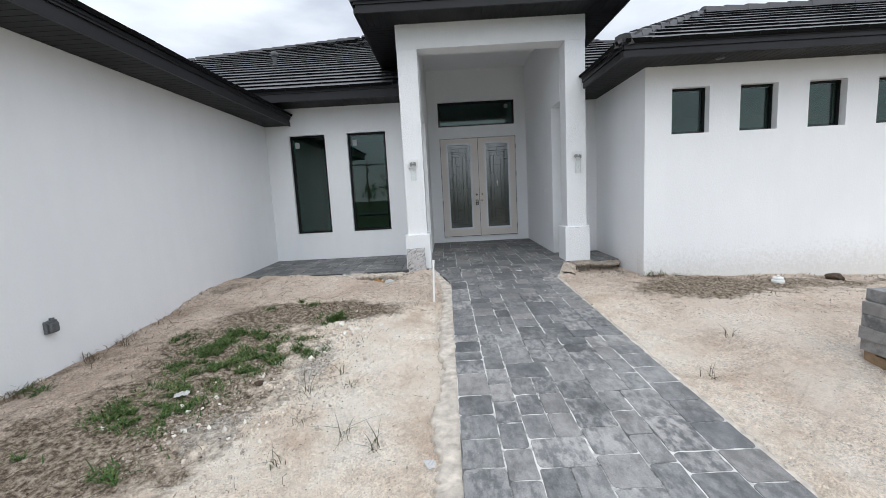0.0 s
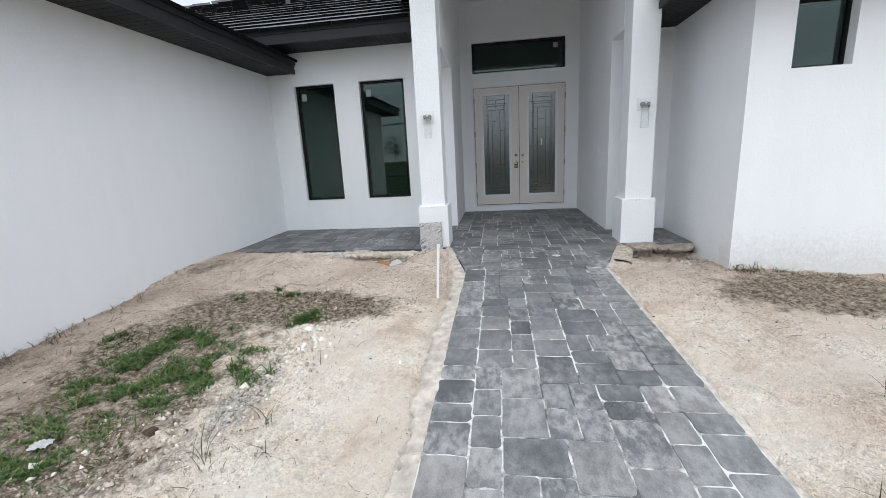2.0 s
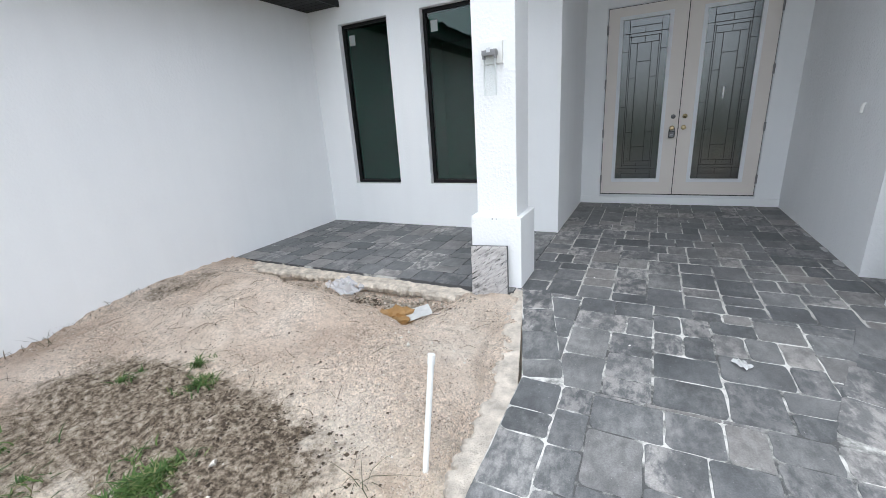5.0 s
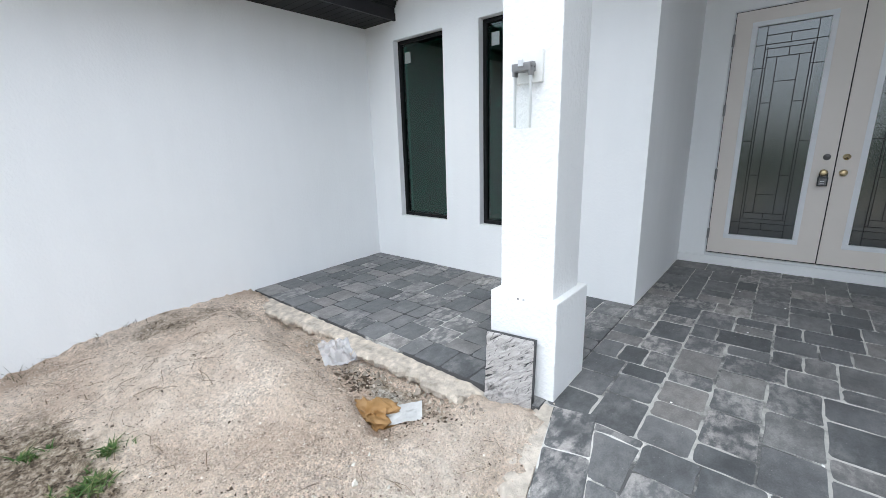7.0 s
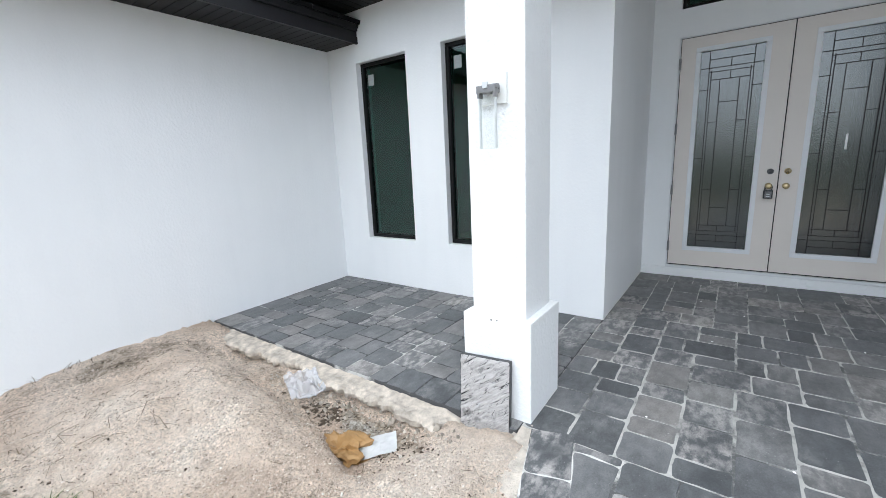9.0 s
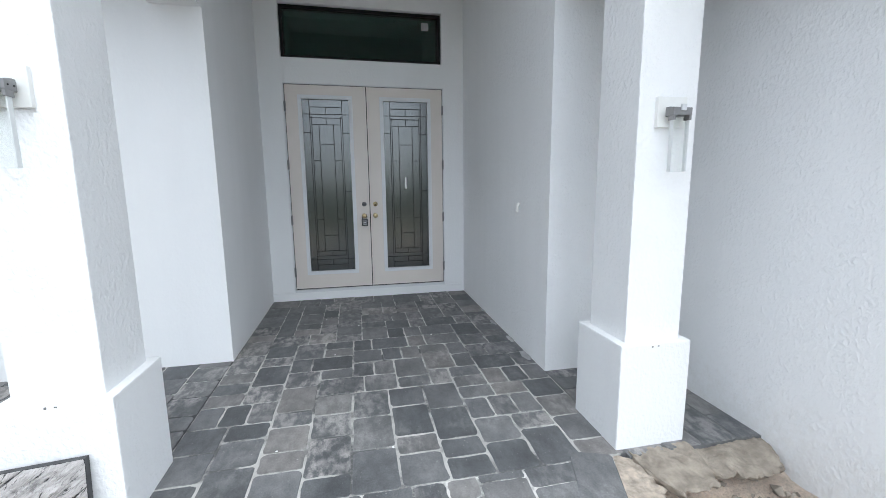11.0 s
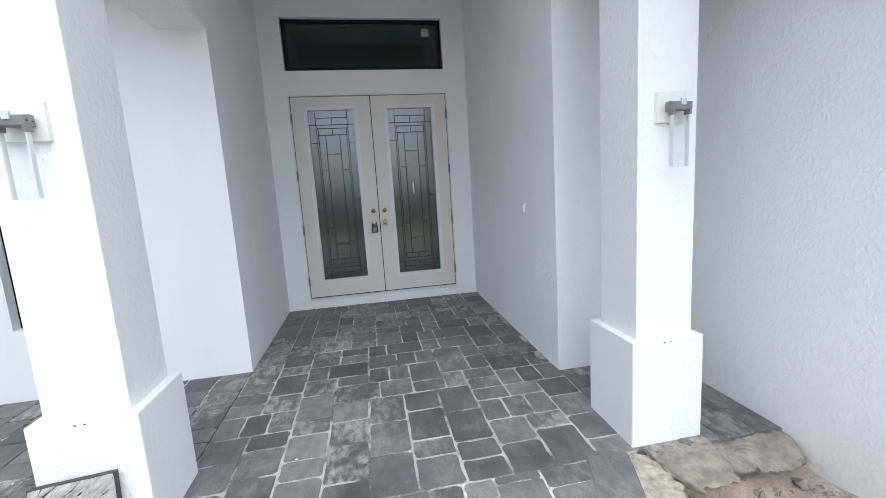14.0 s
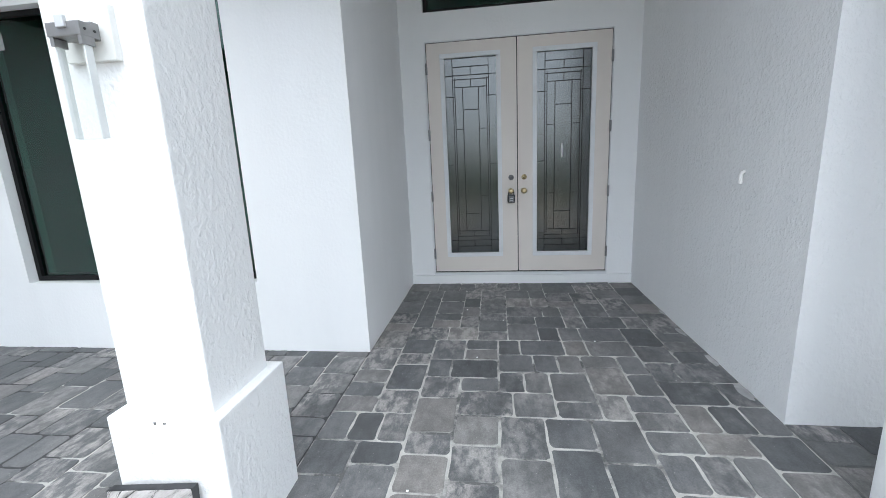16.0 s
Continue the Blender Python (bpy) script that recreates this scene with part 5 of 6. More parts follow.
rag = part("paper_scrap", crumple(0.1, 0.07, 0.02, 8, 23, 0.4), M_PAPER)
rag.matrix_basis = pose(-2.0, 3.0, gz_at(-2.0, 3.0) + 0.03, 4, 0, 15)
tagged(rag, "dirty white paper scrap lying among the weeds", "paper")
tag = thing("price_tag", "white printed paper label lying on rubble", "label", (2.19, 6.6, gz_at(2.19, 6.6) + 0.012), 62)
part("card", moved(crumple(0.15, 0.055, 0.004, 8, 30), pose(0, 0, 0)), M_PAPER, tag)
for k, (x, w) in enumerate(((-0.03, 0.018), (-0.005, 0.026), (0.03, 0.014))):
    part("print_bar", brick_of(x, x + 0.012, -w / 2, w / 2, 0.0075, 0.0085), M_INK, tag)
sb = bmesh.new()
tube(sb, [(0.07, 0, 0.004), (0.10, 0.02, 0.01), (0.11, 0.05, 0.006), (0.09, 0.07, 0.004)], 0.0018, 6)
part("string", sb, M_BLACK, tag)


# ---- pavers stacked on a pallet ----
def paver_stack():
    s = thing("pallet", "weathered wooden pallet on the sand", "pallet", (3.83, 2.65, gz_at(3.5, 2.9) - 0.01))
    for k in range(7):
        part("deck_board", brick_of(-0.52, 0.52, -0.52 + k * 0.158, -0.43 + k * 0.158, 0.105, 0.125, 0.002), M_WOOD, s)
    for x in (-0.47, 0.0, 0.47):
        part("runner", brick_of(x - 0.045, x + 0.045, -0.52, 0.52, 0.0, 0.104, 0.003), M_WOOD, s)
    rnd = random.Random(5)
    base = gz_at(3.5, 2.9) + 0.116
    me = mesh_of("paver_bundle", brick_of(-0.13, 0.13, -0.172, 0.172, 0.0, 0.097, 0.006), M_PAVER)
    for layer in range(5):
        dx = rnd.uniform(-0.02, 0.02)
        for i in range(4):
            for j in range(3):
                ob = new("stacked_paver", me)
                ob.matrix_basis = pose(3.41 + 0.265 * i + dx, 2.3 + 0.35 * j + rnd.uniform(-0.006, 0.006), base + 0.0985 * layer, 0, 0, rnd.uniform(-1, 1))
                tagged(ob, "large dark grey concrete paver stacked on a pallet", "paver", "stacked pavers")


paver_stack()


# ---- plants, stones and litter ----
def blades(spots, seed, tall, lean=0.6, wide=0.004):
    """Grass blades, three-sided strips that bend over; spots: (x, y, how tall)."""
    rnd = random.Random(seed)
    vs, fs = [], []
    for x, y, k in spots:
        a, h = rnd.uniform(0, math.tau), tall * k * rnd.uniform(0.5, 1.2)
        b = lean * h * rnd.uniform(0.3, 1.4)
        z = gz_at(x, y) - 0.006
        dx, dy, w = math.cos(a), math.sin(a), wide * rnd.uniform(0.6, 1.4)
        o = len(vs)
        for f, ww in ((0, 1), (0.5, 0.85), (0.85, 0.5)):
            cx, cy, cz = x + dx * b * f * f, y + dy * b * f * f, z + h * f * (1 - 0.25 * f)
            vs += [(cx - dy * w * ww, cy + dx * w * ww, cz), (cx + dy * w * ww, cy - dx * w * ww, cz)]
        vs.append((x + dx * b * 1.15, y + dy * b * 1.15, z + h * 0.74))
        fs += [(o, o + 1, o + 3, o + 2), (o + 2, o + 3, o + 5, o + 4), (o + 4, o + 5, o + 6)]
    me = bpy.data.meshes.new("grass")
    me.from_pydata(vs, [], fs)
    return me


rg = random.Random(11)
spots = []
for cx, cy, r in PATCHES:
    for _ in range(int(15000 * r * r) + 150):
        x, y = rg.gauss(cx, r * 0.45), rg.gauss(cy, r * 0.42)
        if noise.noise(Vector((x * 5.5, y * 5.5, 2))) + 0.6 * noise.noise(Vector((x * 15, y * 15, 6))) > 0.06:
            spots.append((x, y, rg.uniform(0.5, 1.0)))
for _ in range(22):
    spots.append((3.0 + abs(rg.gauss(0, 0.25)), 6.06 - abs(rg.gauss(0, 0.05)), rg.uniform(0.8, 2.0)))
me = blades(spots, 21, 0.062, 1.3, 0.0042)
me.materials.append(M_GRASS)
tagged(new("grass_patch", me), "patchy low green weeds and grass growing in the sand", "grass", "", "stuff")
spots = []
for _ in range(1500):
    x, y = rg.uniform(-3.5, -0.7), rg.uniform(1.2, 5.4)
    if float(np.interp(noise.noise(Vector((x * 2.4, y * 2.4, 9))), [-0.1, 0.4], [0, 1])) > rg.random():
        spots.append((x, y, rg.uniform(0.3, 1.0)))
for _ in range(200):
    spots.append((LX + abs(rg.gauss(0, 0.07)) + 0.01, rg.uniform(2.2, 6.0), rg.uniform(0.3, 1.2)))
for _ in range(650):
    x, y = rg.gauss(3.5, 0.8), rg.gauss(5.3, 0.35)
    if x > 2.3 and y < 6.05 and noise.noise(Vector((x * 2.6, y * 3.4, 4))) > 0.05:
        spots.append((x, y, rg.uniform(0.3, 0.9)))
for _ in range(520):
    x = rg.uniform(3.0, 9.0)
    spots.append((x, 6.05 - abs(rg.gauss(0, 0.12)), rg.uniform(0.3, 1.0)))
for _ in range(38):
    spots.append((3.1 + rg.gauss(0, 0.07), 6.0 + rg.uniform(-0.1, 0.05), rg.uniform(1.0, 2.2)))
for cy in (2.35, 3.05, 3.2, 3.9, 4.35):
    for _ in range(34):
        spots.append((LX + 0.03 + abs(rg.gauss(0, 0.06)), cy + rg.gauss(0, 0.07), rg.uniform(0.9, 2.2)))
me = blades(spots, 22, 0.07, 1.3, 0.0028)
me.materials.append(M_TWIG)
tagged(new("dry_weeds", me), "thin dry weeds and seedlings scattered over the sand", "weeds", "", "stuff")
spots = []
for cx, cy in ((-0.92, 2.62), (-0.62, 2.45), (-0.42, 2.3), (-1.05, 3.0), (-0.85, 3.3), (-0.95, 2.2), (-0.35, 5.0), (1.95, 2.9), (2.55, 3.6), (3.12, 5.98), (3.45, 6.0), (-3.35, 4.2), (-3.4, 5.1), (-0.75, 3.05)):
    for _ in range(11):
        spots.append((cx + rg.gauss(0, 0.03), cy + rg.gauss(0, 0.03), rg.uniform(0.8, 1.8)))
me = blades(spots, 23, 0.10, 1.5, 0.0024)
me.materials.append(M_SEED)
tagged(new("seedling_tufts", me), "sparse wiry tufts standing in the sand", "weeds", "", "stuff")


def bits(count, seed, area, size, squash, z_off=0.0):
    """Scattered angular stones or flakes joined in one mesh; area(rnd) gives x, y and a size factor."""
    rnd = random.Random(seed)
    vs, fs = [], []
    for _ in range(count):
        x, y, k = area(rnd)
        s = size * k * rnd.choice((0.5, 0.7, 0.7, 1.0, 1.0, 1.5))
        z = gz_at(x, y) + z_off
        q = Euler((rnd.uniform(0, 6), rnd.uniform(0, 6), rnd.uniform(0, 6))) if squash > 0.3 else Euler((rnd.uniform(-0.4, 0.4), rnd.uniform(-0.4, 0.4), rnd.uniform(0, 6)))
        o = len(vs)
        for p in ((1, 0, 0), (-1, 0, 0), (0, 1, 0), (0, -1, 0), (0, 0, 1), (0, 0, -1), (0.6, 0.6, 0.5), (-0.6, -0.5, 0.6)):
            v = Vector((p[0] * s * rnd.uniform(0.7, 1.2), p[1] * s * rnd.uniform(0.6, 1.1), p[2] * s * squash * rnd.uniform(0.7, 1.1)))
            v.rotate(q)
            vs.append((x + v.x, y + v.y, z + v.z + s * squash * 0.25))
        fs += [(o + a, o + b, o + c) for a, b, c in ((0, 2, 6), (2, 4, 6), (4, 0, 6), (2, 1, 4), (1, 3, 7), (3, 4, 7), (4, 1, 7), (3, 0, 4), (2, 0, 5), (1, 2, 5), (3, 1, 5), (0, 3, 5))]
    m_ = bpy.data.meshes.new("bits")
    m_.from_pydata(vs, [], fs)
    return m_


def yard(rnd):
    while True:
        x, y = rnd.uniform(-3.5, 6.0), rnd.uniform(0.8, 6.8)
        if float(soil_at(x, y)) > 0.3:
            continue
        if not 0.0 < x < 1.75 and (y < 6.0 or x < 2.9):
            return x, y, rnd.uniform(0.3, 1.0) ** 2


def shell_grains(count, seed, x0, x1, y0, y1, size):
    """Small eight-sided grains strewn over a stretch of the sand, as one mesh."""
    r = np.random.default_rng(seed)
    x, y = r.uniform(x0, x1, count), r.uniform(y0, y1, count)
    bare = soil_at(x, y) < r.uniform(0.1, 0.5, count)
    x, y = x[bare], y[bare]
    count = len(x)
    z = ground_z(x, y)
    s = size * r.choice([0.45, 0.6, 0.6, 0.8, 1.0, 1.4], count)
    octa = np.array([(1, 0, 0), (-1, 0, 0), (0, 1, 0), (0, -1, 0), (0, 0, 1), (0, 0, -1)], float)
    v = octa[None] * s[:, None, None] * r.uniform(0.55, 1.25, (count, 6, 1))
    a = r.uniform(0, 6.3, count)
    ca, sa = np.cos(a)[:, None], np.sin(a)[:, None]
    tilt = r.uniform(-0.6, 0.6, (count, 1))
    vx, vy, vz = v[..., 0] * ca - v[..., 1] * sa, v[..., 0] * sa + v[..., 1] * ca, v[..., 2] * 0.7 + v[..., 0] * tilt
    pts = np.stack([x[:, None] + vx, y[:, None] + vy, (z + 0.2 * s)[:, None] + vz], -1).reshape(-1, 3)
    tri = np.array([(0, 2, 4), (2, 1, 4), (1, 3, 4), (3, 0, 4), (2, 0, 5), (1, 2, 5), (3, 1, 5), (0, 3, 5)])
    faces = (tri[None] + 6 * np.arange(count)[:, None, None]).reshape(-1, 3)
    me = bpy.data.meshes.new("sand_grains")
    me.from_pydata(pts.tolist(), [], faces.tolist())
    me.materials.append(M_GRAIN)
    return me


for k, area in enumerate(((52000, 51, -3.5, -0.05, 5.0, 6.74, 0.0046), (7000, 52, -3.4, 0.0, 1.6, 5.2, 0.0042), (9000, 53, 1.75, 2.93, 5.0, 6.7, 0.0048), (6000, 54, 1.75, 5.0, 1.8, 5.6, 0.004))):
    tagged(new("sand_grains", shell_grains(*area)), "coarse pale shell grains lying all over the sand", "sand", "", "stuff")


def gravel_band(rnd):
    if rnd.random() < 0.6:
        return rnd.gauss(-1.15, 0.2), rnd.gauss(3.5, 0.55), rnd.uniform(0.5, 1.3)
    return rnd.gauss(-1.5, 0.35), rnd.gauss(2.7, 0.4), rnd.uniform(0.4, 1.1)


def chalk_band(rnd):
    k = rnd.random()
    if k < 0.45:
        return rnd.gauss(-1.03, 0.1), rnd.gauss(4.05, 0.35), rnd.uniform(0.4, 1.2)
    if k < 0.75:
        return rnd.gauss(-1.45, 0.3), rnd.gauss(2.9, 0.4), rnd.uniform(0.4, 1.2)
    if k < 0.85:
        return rnd.gauss(-0.55, 0.2), rnd.gauss(4.3, 0.3), rnd.uniform(0.5, 1.0)
    if k < 0.93:
        return rnd.uniform(-0.9, -0.1), rnd.uniform(5.9, 6.6), rnd.uniform(0.3, 0.9)
    return rnd.uniform(2.3, 2.85), rnd.uniform(6.2, 6.7), rnd.uniform(0.3, 1.0)


def rubble(rnd):
    if rnd.random() < 0.5:
        return rnd.uniform(2.1, 2.95), rnd.uniform(6.1, 6.74), rnd.uniform(0.4, 1.3)
    return rnd.uniform(-2.2, -0.55), rnd.gauss(6.66, 0.09), rnd.uniform(0.5, 1.4)


def clods(rnd):
    k = rnd.random()
    if k < 0.5:
        return rnd.uniform(2.15, 2.93), rnd.gauss(6.68, 0.07), rnd.uniform(0.4, 1.5)
    if k < 0.6:
        return rnd.uniform(2.0, 2.9), rnd.uniform(6.2, 6.6), rnd.uniform(0.2, 0.8)
    return rnd.uniform(-1.6, -0.5), rnd.gauss(6.70, 0.05), rnd.uniform(0.3, 1.3)


def specks(rnd):
    k = rnd.random()
    if k < 0.5:
        return rnd.uniform(-3.4, -0.15), rnd.uniform(4.8, 6.6), rnd.uniform(0.3, 1.3)
    if k < 0.75:
        return rnd.uniform(-3.3, -0.3), rnd.uniform(1.2, 4.8), rnd.uniform(0.4, 1.5)
    return rnd.uniform(1.85, 5.0), rnd.uniform(4.0, 6.0), rnd.uniform(0.4, 1.5)


def litter(rnd):
    k = rnd.random()
    if k < 0.4:
        return rnd.gauss(-1.25, 0.45), rnd.gauss(5.0, 0.2), rnd.uniform(0.5, 1.2)
    if k < 0.5:
        return rnd.gauss(-2.15, 0.25), rnd.gauss(5.08, 0.16), rnd.uniform(0.4, 1.1)
    if k < 0.53:
        return rnd.gauss(-1.47, 0.1), rnd.gauss(6.62, 0.05), rnd.uniform(0.8, 2.0)
    if k < 0.55:
        return rnd.gauss(-0.78, 0.1), rnd.gauss(6.56, 0.06), rnd.uniform(0.8, 1.6)
    if k < 0.66:
        return max(-3.5, rnd.gauss(-2.1, 0.7)), rnd.gauss(3.2, 1.1), rnd.uniform(0.4, 1.2)
    if k < 0.7:
        return rnd.uniform(-1.9, -0.7), rnd.gauss(6.6, 0.07), rnd.uniform(0.5, 1.4)
    while True:
        x, y = rnd.gauss(3.9, 1.1), min(6.03, rnd.gauss(5.45, 0.4))
        if noise.noise(Vector((x * 2.6, y * 3.4, 4))) + 0.5 * noise.noise(Vector((x * 8, y * 9, 1))) > 0.08:
            return x, y, rnd.uniform(0.5, 1.2)


for name, args, mat, label, cat in (
        ("pebbles", (3600, 31, yard, 0.008, 0.6), M_STONE, "fine pale pebbles scattered over the sand", "pebbles"),
        ("limestone_chunks", (190, 36, chalk_band, 0.022, 0.65), M_CHALK, "small whitish limestone chunks strewn beside the weeds", "stones"),
        ("gravel", (2200, 32, gravel_band, 0.012, 0.65), M_STONE, "loose whitish gravel beside the weeds", "gravel"),
        ("rubble", (420, 33, rubble, 0.010, 0.7), M_CONC, "crumbs of broken mortar at the paving edge", "rubble"),
        ("mortar_clods", (170, 37, clods, 0.021, 0.7), M_RUBBLE, "broken lumps of grey mortar along the paving edge", "rubble"),
        ("dark_specks", (1500, 38, specks, 0.0048, 0.4), M_LITTER, "dark crumbs of bark and soil in the sand", "litter"),
        ("leaf_litter", (5200, 34, litter, 0.009, 0.15), M_LITTER, "dark dry leaf litter on the soil", "litter")):
    me = bits(*args)
    me.materials.append(mat)
    tagged(new(name, me), label, cat, "", "stuff")



def twigs(count, seed):
    """Short bent dry sticks lying over the sand, as one mesh."""
    rnd = random.Random(seed)
    bm = bmesh.new()
    for _ in range(count):
        k = rnd.random()
        if k < 0.45:
            x, y = rnd.uniform(-3.3, -0.2), rnd.uniform(4.6, 6.6)
        elif k < 0.75:
            x, y = rnd.gauss(-1.9, 0.8), rnd.uniform(1.6, 4.8)
        else:
            x, y = rnd.uniform(1.9, 4.6), rnd.uniform(4.2, 5.9)
        if x < LX + 0.1 or 0.0 < x < 1.75:
            continue
        a, run = rnd.uniform(0, math.tau), rnd.uniform(0.025, 0.085)
        b = a + rnd.uniform(-0.7, 0.7)
        p = (x + math.cos(a) * run, y + math.sin(a) * run)
        q = (p[0] + math.cos(b) * run * 0.8, p[1] + math.sin(b) * run * 0.8)
        r = rnd.uniform(0.0009, 0.0022)
        tube(bm, [(x, y, gz_at(x, y) + 0.006), (*p, gz_at(*p) + 0.008 + rnd.uniform(0, 0.015)), (*q, gz_at(*q) + 0.006)], r, 4, 0.6)
    me = mesh_of("twigs", bm, M_TWIG)
    return tagged(new("twigs", me), "short dry brown twigs lying on the sand", "twigs", "", "stuff")


twigs(420, 61)
rock_bm = bmesh.new()
bmesh.ops.create_icosphere(rock_bm, subdivisions=3, radius=0.1)
for v in rock_bm.verts:
    v.co *= 1 + 0.35 * noise.noise(v.co * 14)
    v.co.z *= 0.6
rock = smooth(part("clod", rock_bm, M_LITTER))
rock.matrix_basis = pose(5.5, 5.75, gz_at(5.5, 5.75) + 0.03)
tagged(rock, "dark clod of earth by the wall", "clod")
lump = smooth(copy_thing(rock, Matrix.Translation((-1.48, 3.16, gz_at(-1.48, 3.16) + 0.012)) @ Matrix.Diagonal((0.38, 0.3, 0.35, 1.0))))
tagged(lump, "small black clod lying among the gravel", "clod")


# ---- street behind, seen in the glass ----
built("road", brick_of(-300, 300, -37.5, -30.5, -0.45, gz_at(0, -34) + 0.03), M_ASPHALT, "grey asphalt street", "road")


def utility_pole(x, y):
    p = thing("utility_pole", "wooden utility pole with a crossarm across the street", "utility pole", (x, y, gz_at(x, y)), group="utility poles")
    bm = bmesh.new()
    tube(bm, [(0, 0, -0.3), (0, 0, 9.6)], 0.16, 10, 0.7)
    part("pole", bm, M_WOOD, p)
    part("crossarm", brick_of(-1.2, 1.2, -0.06, 0.06, 8.7, 8.85), M_WOOD, p)
    for s in (-1.1, 0.0, 1.1):
        part("insulator", moved(lathe([(0.04, 0), (0.06, 0.08), (0.03, 0.16)], 8), pose(s, 0, 8.85)), M_PVC, p)
    part("transformer", moved(lathe([(0.2, 0), (0.22, 0.1), (0.22, 0.7), (0.16, 0.78)], 12), pose(0.3, 0, 7.4)), M_GREYBOX, p)


for px in (-62.0, -15.5, 34.0):
    utility_pole(px, -66.0)
for dx, dz in ((-1.1, 9.0), (0.0, 9.0), (1.1, 9.0), (0.2, 6.6)):
    bm = bmesh.new()
    for a, b in ((-62.0, -15.5), (-15.5, 34.0)):
        tube(bm, [(a + dx + (b - a) * k / 10, -66.0, gz_at(0, -66) + dz - 0.8 * math.sin(math.pi * k / 10)) for k in range(11)], 0.035, 5)
    tagged(part("power_line", bm, M_BLACK), "sagging black overhead cable", "cable", "power lines")


def tree_row():
    """Far scrub and small trees as leaf clumps on stems."""
    rnd = random.Random(77)
    vs, fs = [], []
    for _ in range(70):
        x, y, h = rnd.uniform(-130, 110), rnd.uniform(-150, -110), rnd.uniform(4.0, 10.5)
        r = h * rnd.uniform(0.35, 0.6)
        o = len(vs)
        vs += [(x - 0.15, y, -0.5), (x + 0.15, y, -0.5), (x, y, h * 0.8)]
        fs.append((o, o + 1, o + 2))
        for _ in range(150):
            d = Vector((rnd.gauss(0, 1), rnd.gauss(0, 1), rnd.gauss(0, 0.8))).normalized() * r * rnd.random() ** 0.4
            c = Vector((x, y, h * 0.62)) + d
            s = rnd.uniform(0.25, 0.6)
            o = len(vs)
            for _ in range(4):
                vs.append((c.x + rnd.uniform(-s, s), c.y + rnd.uniform(-s, s), c.z + rnd.uniform(-s, s)))
            fs += [(o, o + 1, o + 2), (o, o + 2, o + 3), (o, o + 1, o + 3)]
    me = bpy.data.meshes.new("far_trees")
    me.from_pydata(vs, [], fs)
    me.materials.append(M_GRASS)
    return tagged(new("far_trees", me), "distant line of scrubby green trees", "trees", "", "stuff")


tree_row()


# ---- paving, piece by piece ----
PAVER_MESHES = {}


def paver_outline(w, d, variant):
    rnd = random.Random(int(w * 1000) * 31 + int(d * 1000) * 7 + variant)
    return tumbled([(-w / 2, -d / 2), (w / 2, -d / 2), (w / 2, d / 2), (-w / 2, d / 2)], rnd)


def tumbled(poly, rnd):
    """A paver's plan with its corners worn round and its edges wavering."""
    pts = []
    for a, p, b in zip(poly[-1:] + poly[:-1], poly, poly[1:] + poly[:1]):
        p, a, b = Vector(p), Vector(a), Vector(b)
        ra, rb = (a - p), (b - p)
        k = min(rnd.uniform(0.015, 0.042), 0.32 * ra.length, 0.32 * rb.length)
        u, v = p + ra.normalized() * k, p + rb.normalized() * k
        pts += [tuple(u * (1 - f) ** 2 + p * 2 * f * (1 - f) + v * f * f) for f in (0.0, 0.36, 0.64, 1.0)]
    j = 0.003
    return [(x + rnd.uniform(-j, j), y + rnd.uniform(-j, j)) for x, y in wavering(pts, rnd)]


def wavering(pts, rnd):
    """Adds a point to each long side, drawn in a little."""
    out = []
    for p, q in zip(pts, pts[1:] + pts[:1]):
        out.append(p)
        run = math.hypot(q[0] - p[0], q[1] - p[1])
        if run > 0.06:
            f, e = rnd.uniform(0.3, 0.7), rnd.uniform(0.0, 0.0035)
            x, y = p[0] + (q[0] - p[0]) * f, p[1] + (q[1] - p[1]) * f
            out.append((x + (p[1] - q[1]) / run * e, y + (q[0] - p[0]) / run * e))
    return out


def prism(outline, name):
    """A paver body: sides, a small rounded arris, and the top."""
    n = len(outline)
    cx, cy = sum(p[0] for p in outline) / n, sum(p[1] for p in outline) / n
    vs = []
    for inset, z in ((0.0, -0.012), (0.005, 0.0)):
        for x, y in outline:
            r = math.hypot(x - cx, y - cy) or 1
            vs.append((x - (x - cx) / r * inset, y - (y - cy) / r * inset, z))
    fs = [tuple(range(n, 2 * n))] + [(k, (k + 1) % n, n + (k + 1) % n, n + k) for k in range(n)]
    me = bpy.data.meshes.new(name)
    me.from_pydata(vs, [], fs)
    me.materials.append(M_PAVER)
    return me


def lay(parent, me, x, y, rnd):
    ob = new("paver", me)
    ob.parent = parent
    slope = 0.86 if y > 7 else 1.95
    ob.matrix_basis = pose(x, y, floor_z(y) + rnd.uniform(-0.0018, 0.0018), slope + rnd.uniform(-0.3, 0.3), rnd.uniform(-0.3, 0.3), 0)


def clip(poly, a, b):
    """The part of a polygon to the left of the line a..b."""
    out = []
    side = lambda p: (b[0] - a[0]) * (p[1] - a[1]) - (b[1] - a[1]) * (p[0] - a[0])
    for p, q in zip(poly, poly[1:] + poly[:1]):
        s, t = side(p), side(q)
        if s >= 0:
            out.append(p)
        if s * t < 0:
            k = s / (s - t)
            out.append((p[0] + (q[0] - p[0]) * k, p[1] + (q[1] - p[1]) * k))
    return out


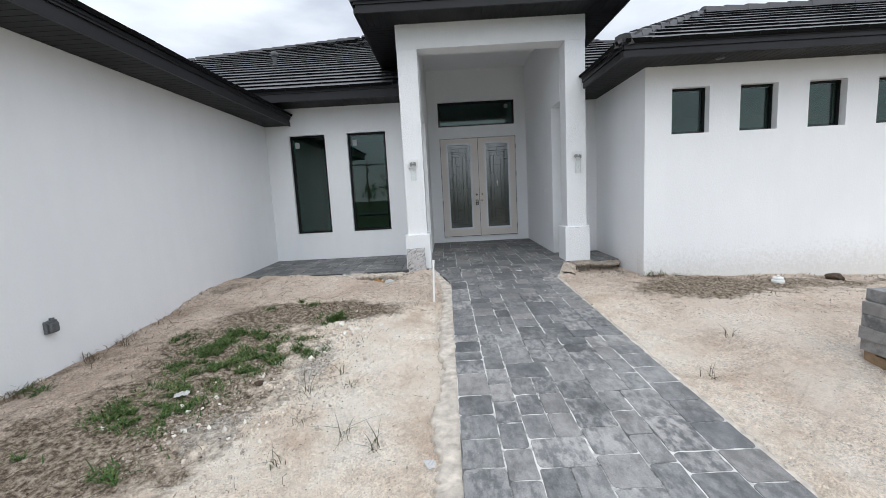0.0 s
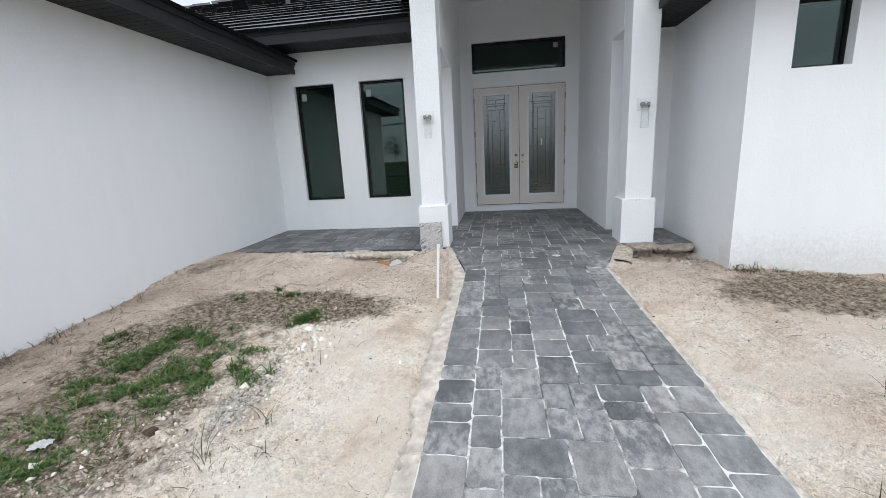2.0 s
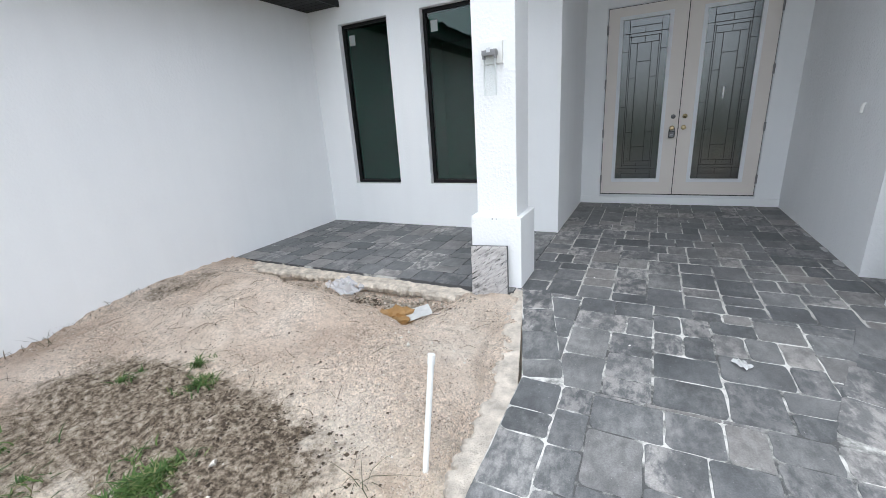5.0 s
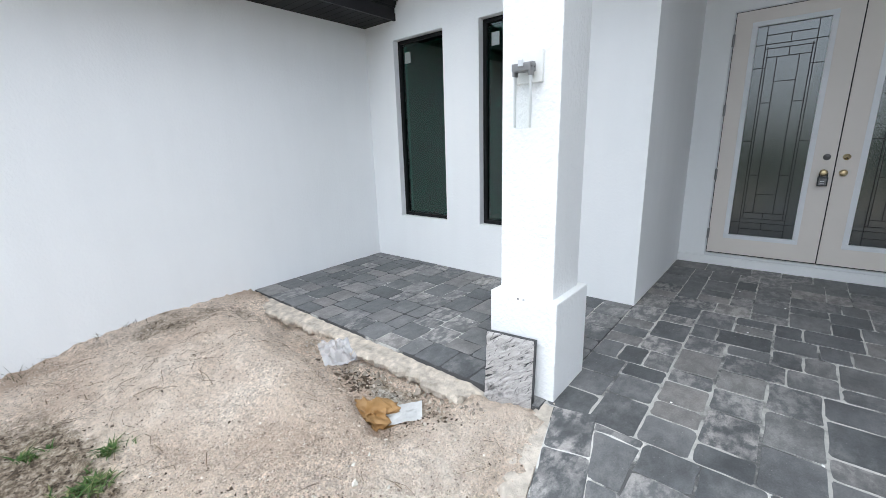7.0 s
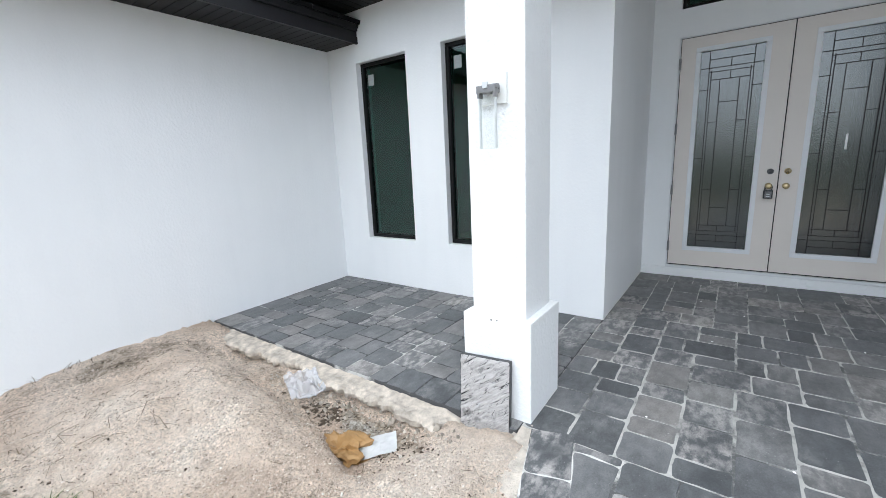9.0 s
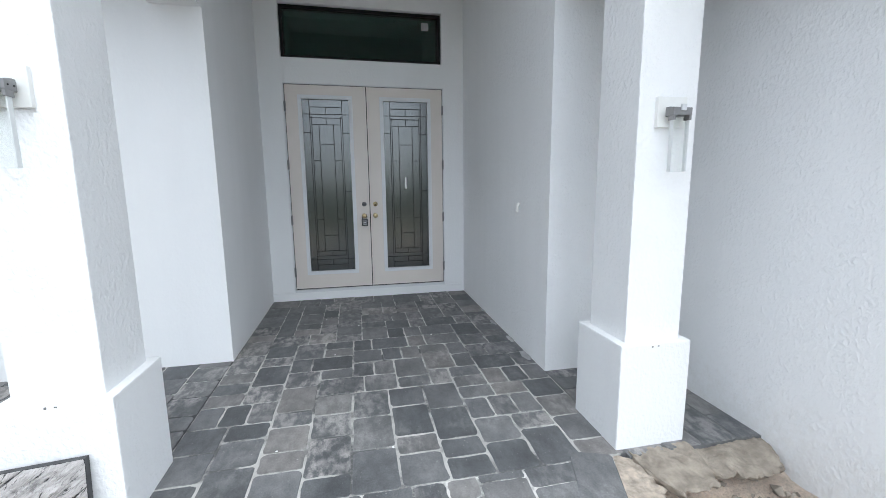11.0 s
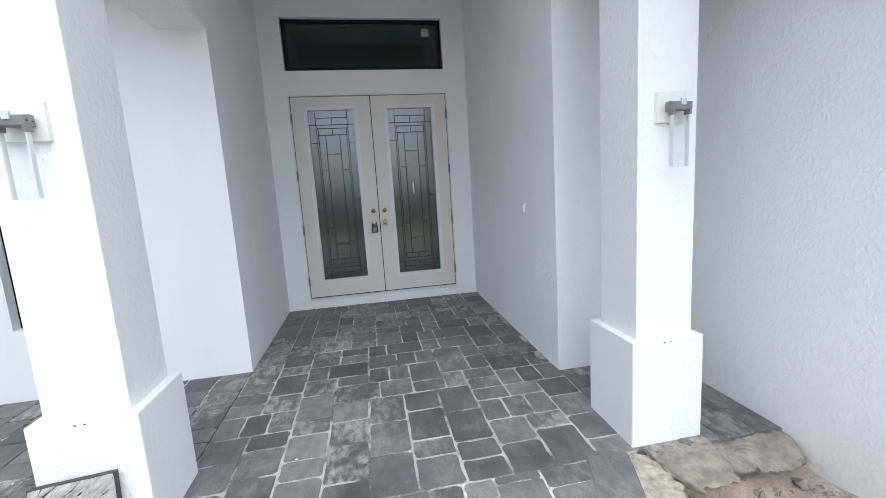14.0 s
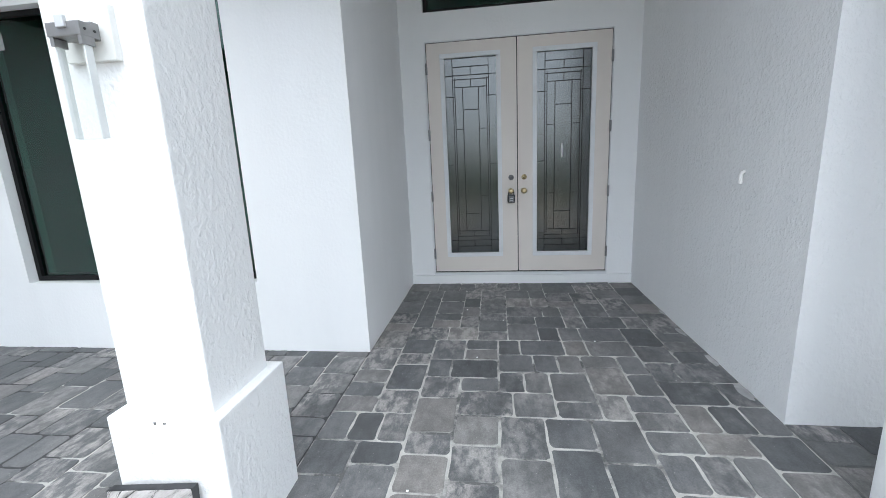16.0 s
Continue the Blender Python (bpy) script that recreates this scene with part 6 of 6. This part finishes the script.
def ashlar(x0, x1, y0, y1, seed, unit=0.08):
    """Rectangles of a three-size random paving on a 0.08 m module: pieces 0.24 one way and 0.16, 0.24 or 0.32 the other, laid into the lowest gap each time."""
    rnd = random.Random(seed)
    cols = math.ceil((x1 - x0) / unit - 0.4)
    step_x = (x1 - x0) / cols
    tops, seam = [0] * cols, [0] * (cols + 1)
    kinds = [((2, 3), 1.1), ((3, 3), 2.0), ((4, 3), 1.4), ((3, 2), 1.2), ((3, 4), 1.1)]
    out, last = [], None
    while min(tops) * unit < y1 - y0:
        low = min(tops)
        i = tops.index(low)
        gap = 1
        while i + gap < cols and tops[i + gap] == low:
            gap += 1
        fits = [(k, w) for k, w in kinds if k[0] <= gap and gap - k[0] != 1]
        calm = [(k, w) for k, w in fits if (seam[i + k[0]] < 4 or i + k[0] == cols) and k != (last if rnd.random() < 0.6 else None)]
        fits = calm or fits
        w, d = rnd.choices([k for k, _ in fits], [f for _, f in fits])[0] if fits else (gap, 3)
        out.append((x0 + i * step_x, x0 + (i + w) * step_x, y0 + low * unit, y0 + (low + d) * unit))
        tops[i:i + w] = [low + d] * w
        seam[i + w] += d
        for k in range(i + 1, i + w):
            seam[k] = 0
        last = (w, d)
    return out


def pave(name, label, region, seed, gap, border=(), joint=M_JOINT, bed=None):
    """A paved floor: a joint-sand bed with the pavers that fall in a convex region (counter-clockwise) as parts."""
    rnd = random.Random(seed)
    bed = bed or region
    top = -0.0035
    cuts = sorted({p[1] for p in bed} | ({7.0} if min(p[1] for p in bed) < 7 < max(p[1] for p in bed) else set()))
    bm = bmesh.new()
    for ya, yb in zip(cuts, cuts[1:]):
        strip = clip(clip(list(bed), (100, yb), (-100, yb)), (-100, ya), (100, ya))
        if len(strip) < 3:
            continue
        a = [bm.verts.new((x, y, floor_z(y) + top)) for x, y in strip]
        b = [bm.verts.new((x, y, floor_z(y) - 0.09)) for x, y in strip]
        bm.faces.new(a)
        for k in range(len(a)):
            bm.faces.new((a[k - 1], b[k - 1], b[k], a[k]))
    bmesh.ops.recalc_face_normals(bm, faces=bm.faces)
    fl = built(name, bm, joint, label, "paving")
    xs, ys = [p[0] for p in region], [p[1] for p in region]
    pieces = ashlar(min(xs), max(xs), min(ys), max(ys), seed)
    for a, b, c, d in pieces:
        g = gap(c) / 2
        poly = [(a + g, c + g), (b - g, c + g), (b - g, d - g), (a + g, d - g)]
        cut = poly
        for p, q in zip(region, region[1:] + region[:1]):
            cut = clip(cut, p, q) if cut else cut
        if len(cut) < 3:
            continue
        area = abs(sum(p[0] * q[1] - q[0] * p[1] for p, q in zip(cut, cut[1:] + cut[:1]))) / 2
        cx, cy = sum(p[0] for p in cut) / len(cut), sum(p[1] for p in cut) / len(cut)
        if area < 0.0012:
            continue
        if len(cut) == 4 and abs(area - (b - a - 2 * g) * (d - c - 2 * g)) < 1e-6:
            key = (round(b - a - 2 * g, 3), round(d - c - 2 * g, 3), rnd.randrange(4))
            if key not in PAVER_MESHES:
                PAVER_MESHES[key] = prism(paver_outline(*key), "paver")
            lay(fl, PAVER_MESHES[key], cx, cy, rnd)
        else:
            lay(fl, prism(tumbled([(x - cx, y - cy) for x, y in cut], rnd), "paver_cut"), cx, cy, rnd)
    for line, width in border:
        for (p, q) in zip(line, line[1:]):
            p, q = Vector(p), Vector(q)
            d = (q - p).normalized()
            side = Vector((-d.y, d.x))
            s, run = 0.0, (q - p).length
            while s < run - 0.02:
                w = rnd.choice((0.16, 0.24, 0.24, 0.32))
                w = w if s + w < run - 0.12 else run - s
                g = gap(p.y) / 2
                quad = [p + d * (s + g) + side * g, p + d * (s + w - g) + side * g, p + d * (s + w - g) + side * (width - g), p + d * (s + g) + side * (width - g)]
                c = sum(quad, Vector((0, 0))) / 4
                lay(fl, prism(tumbled([(v.x - c.x, v.y - c.y) for v in quad], rnd), "paver_border"), c.x, c.y, rnd)
                s += w
    return fl


WX0, WX1, BW = 0.10, 1.645, 0.225
pave("pavement_walk", "walk of tumbled charcoal concrete pavers with pale sandy joints", [(WX0 + BW, -1.0), (WX1 - BW, -1.0), (WX1 - BW, 5.9), (WX0 + BW, 5.9)], 41,
     lambda y: 0.0008, [([(WX1, -1.0), (WX1, 5.9)], BW), ([(WX0, 5.9), (WX0, -1.0)], BW)], M_JOINT_WALK, [(WX0, -1.0), (WX1, -1.0), (WX1, 5.9), (WX0, 5.9)])
pave("pavement_flare", "flared paving where the walk meets the porch", [(WX0 + BW, 5.9), (WX1 - BW, 5.9), (1.86, 6.99), (0.03, 6.99)], 43,
     lambda y: 0.0025, [([(WX1, 5.9), (2.05, 6.99)], BW), ([(-0.2, 6.99), (WX0, 5.9)], BW)], M_JOINT_WALK, [(WX0, 5.9), (WX1, 5.9), (2.05, 6.99), (-0.2, 6.99)])
pave("floor_porch", "porch floor of tumbled charcoal pavers with pale joints", [(NL, 6.99), (NR, 6.99), (NR, 10.38), (NL, 10.38)], 47, lambda y: 0.0055 if y < 8.9 else 0.0003, (), M_JOINT)
pave("floor_patio_left", "patio floor of dark charcoal pavers", [(LX, 6.925), (NL - 0.002, 6.925), (NL - 0.002, WY), (LX, WY)], 53, lambda y: 0.0015, (), M_JOINT_PATCHY)
pave("floor_patio_right", "small strip of dark pavers beside the column", [(NR + 0.002, 6.96), (RX, 6.96), (RX, BY), (NR + 0.002, BY)], 59, lambda y: 0.004, (), M_JOINT_DARK)
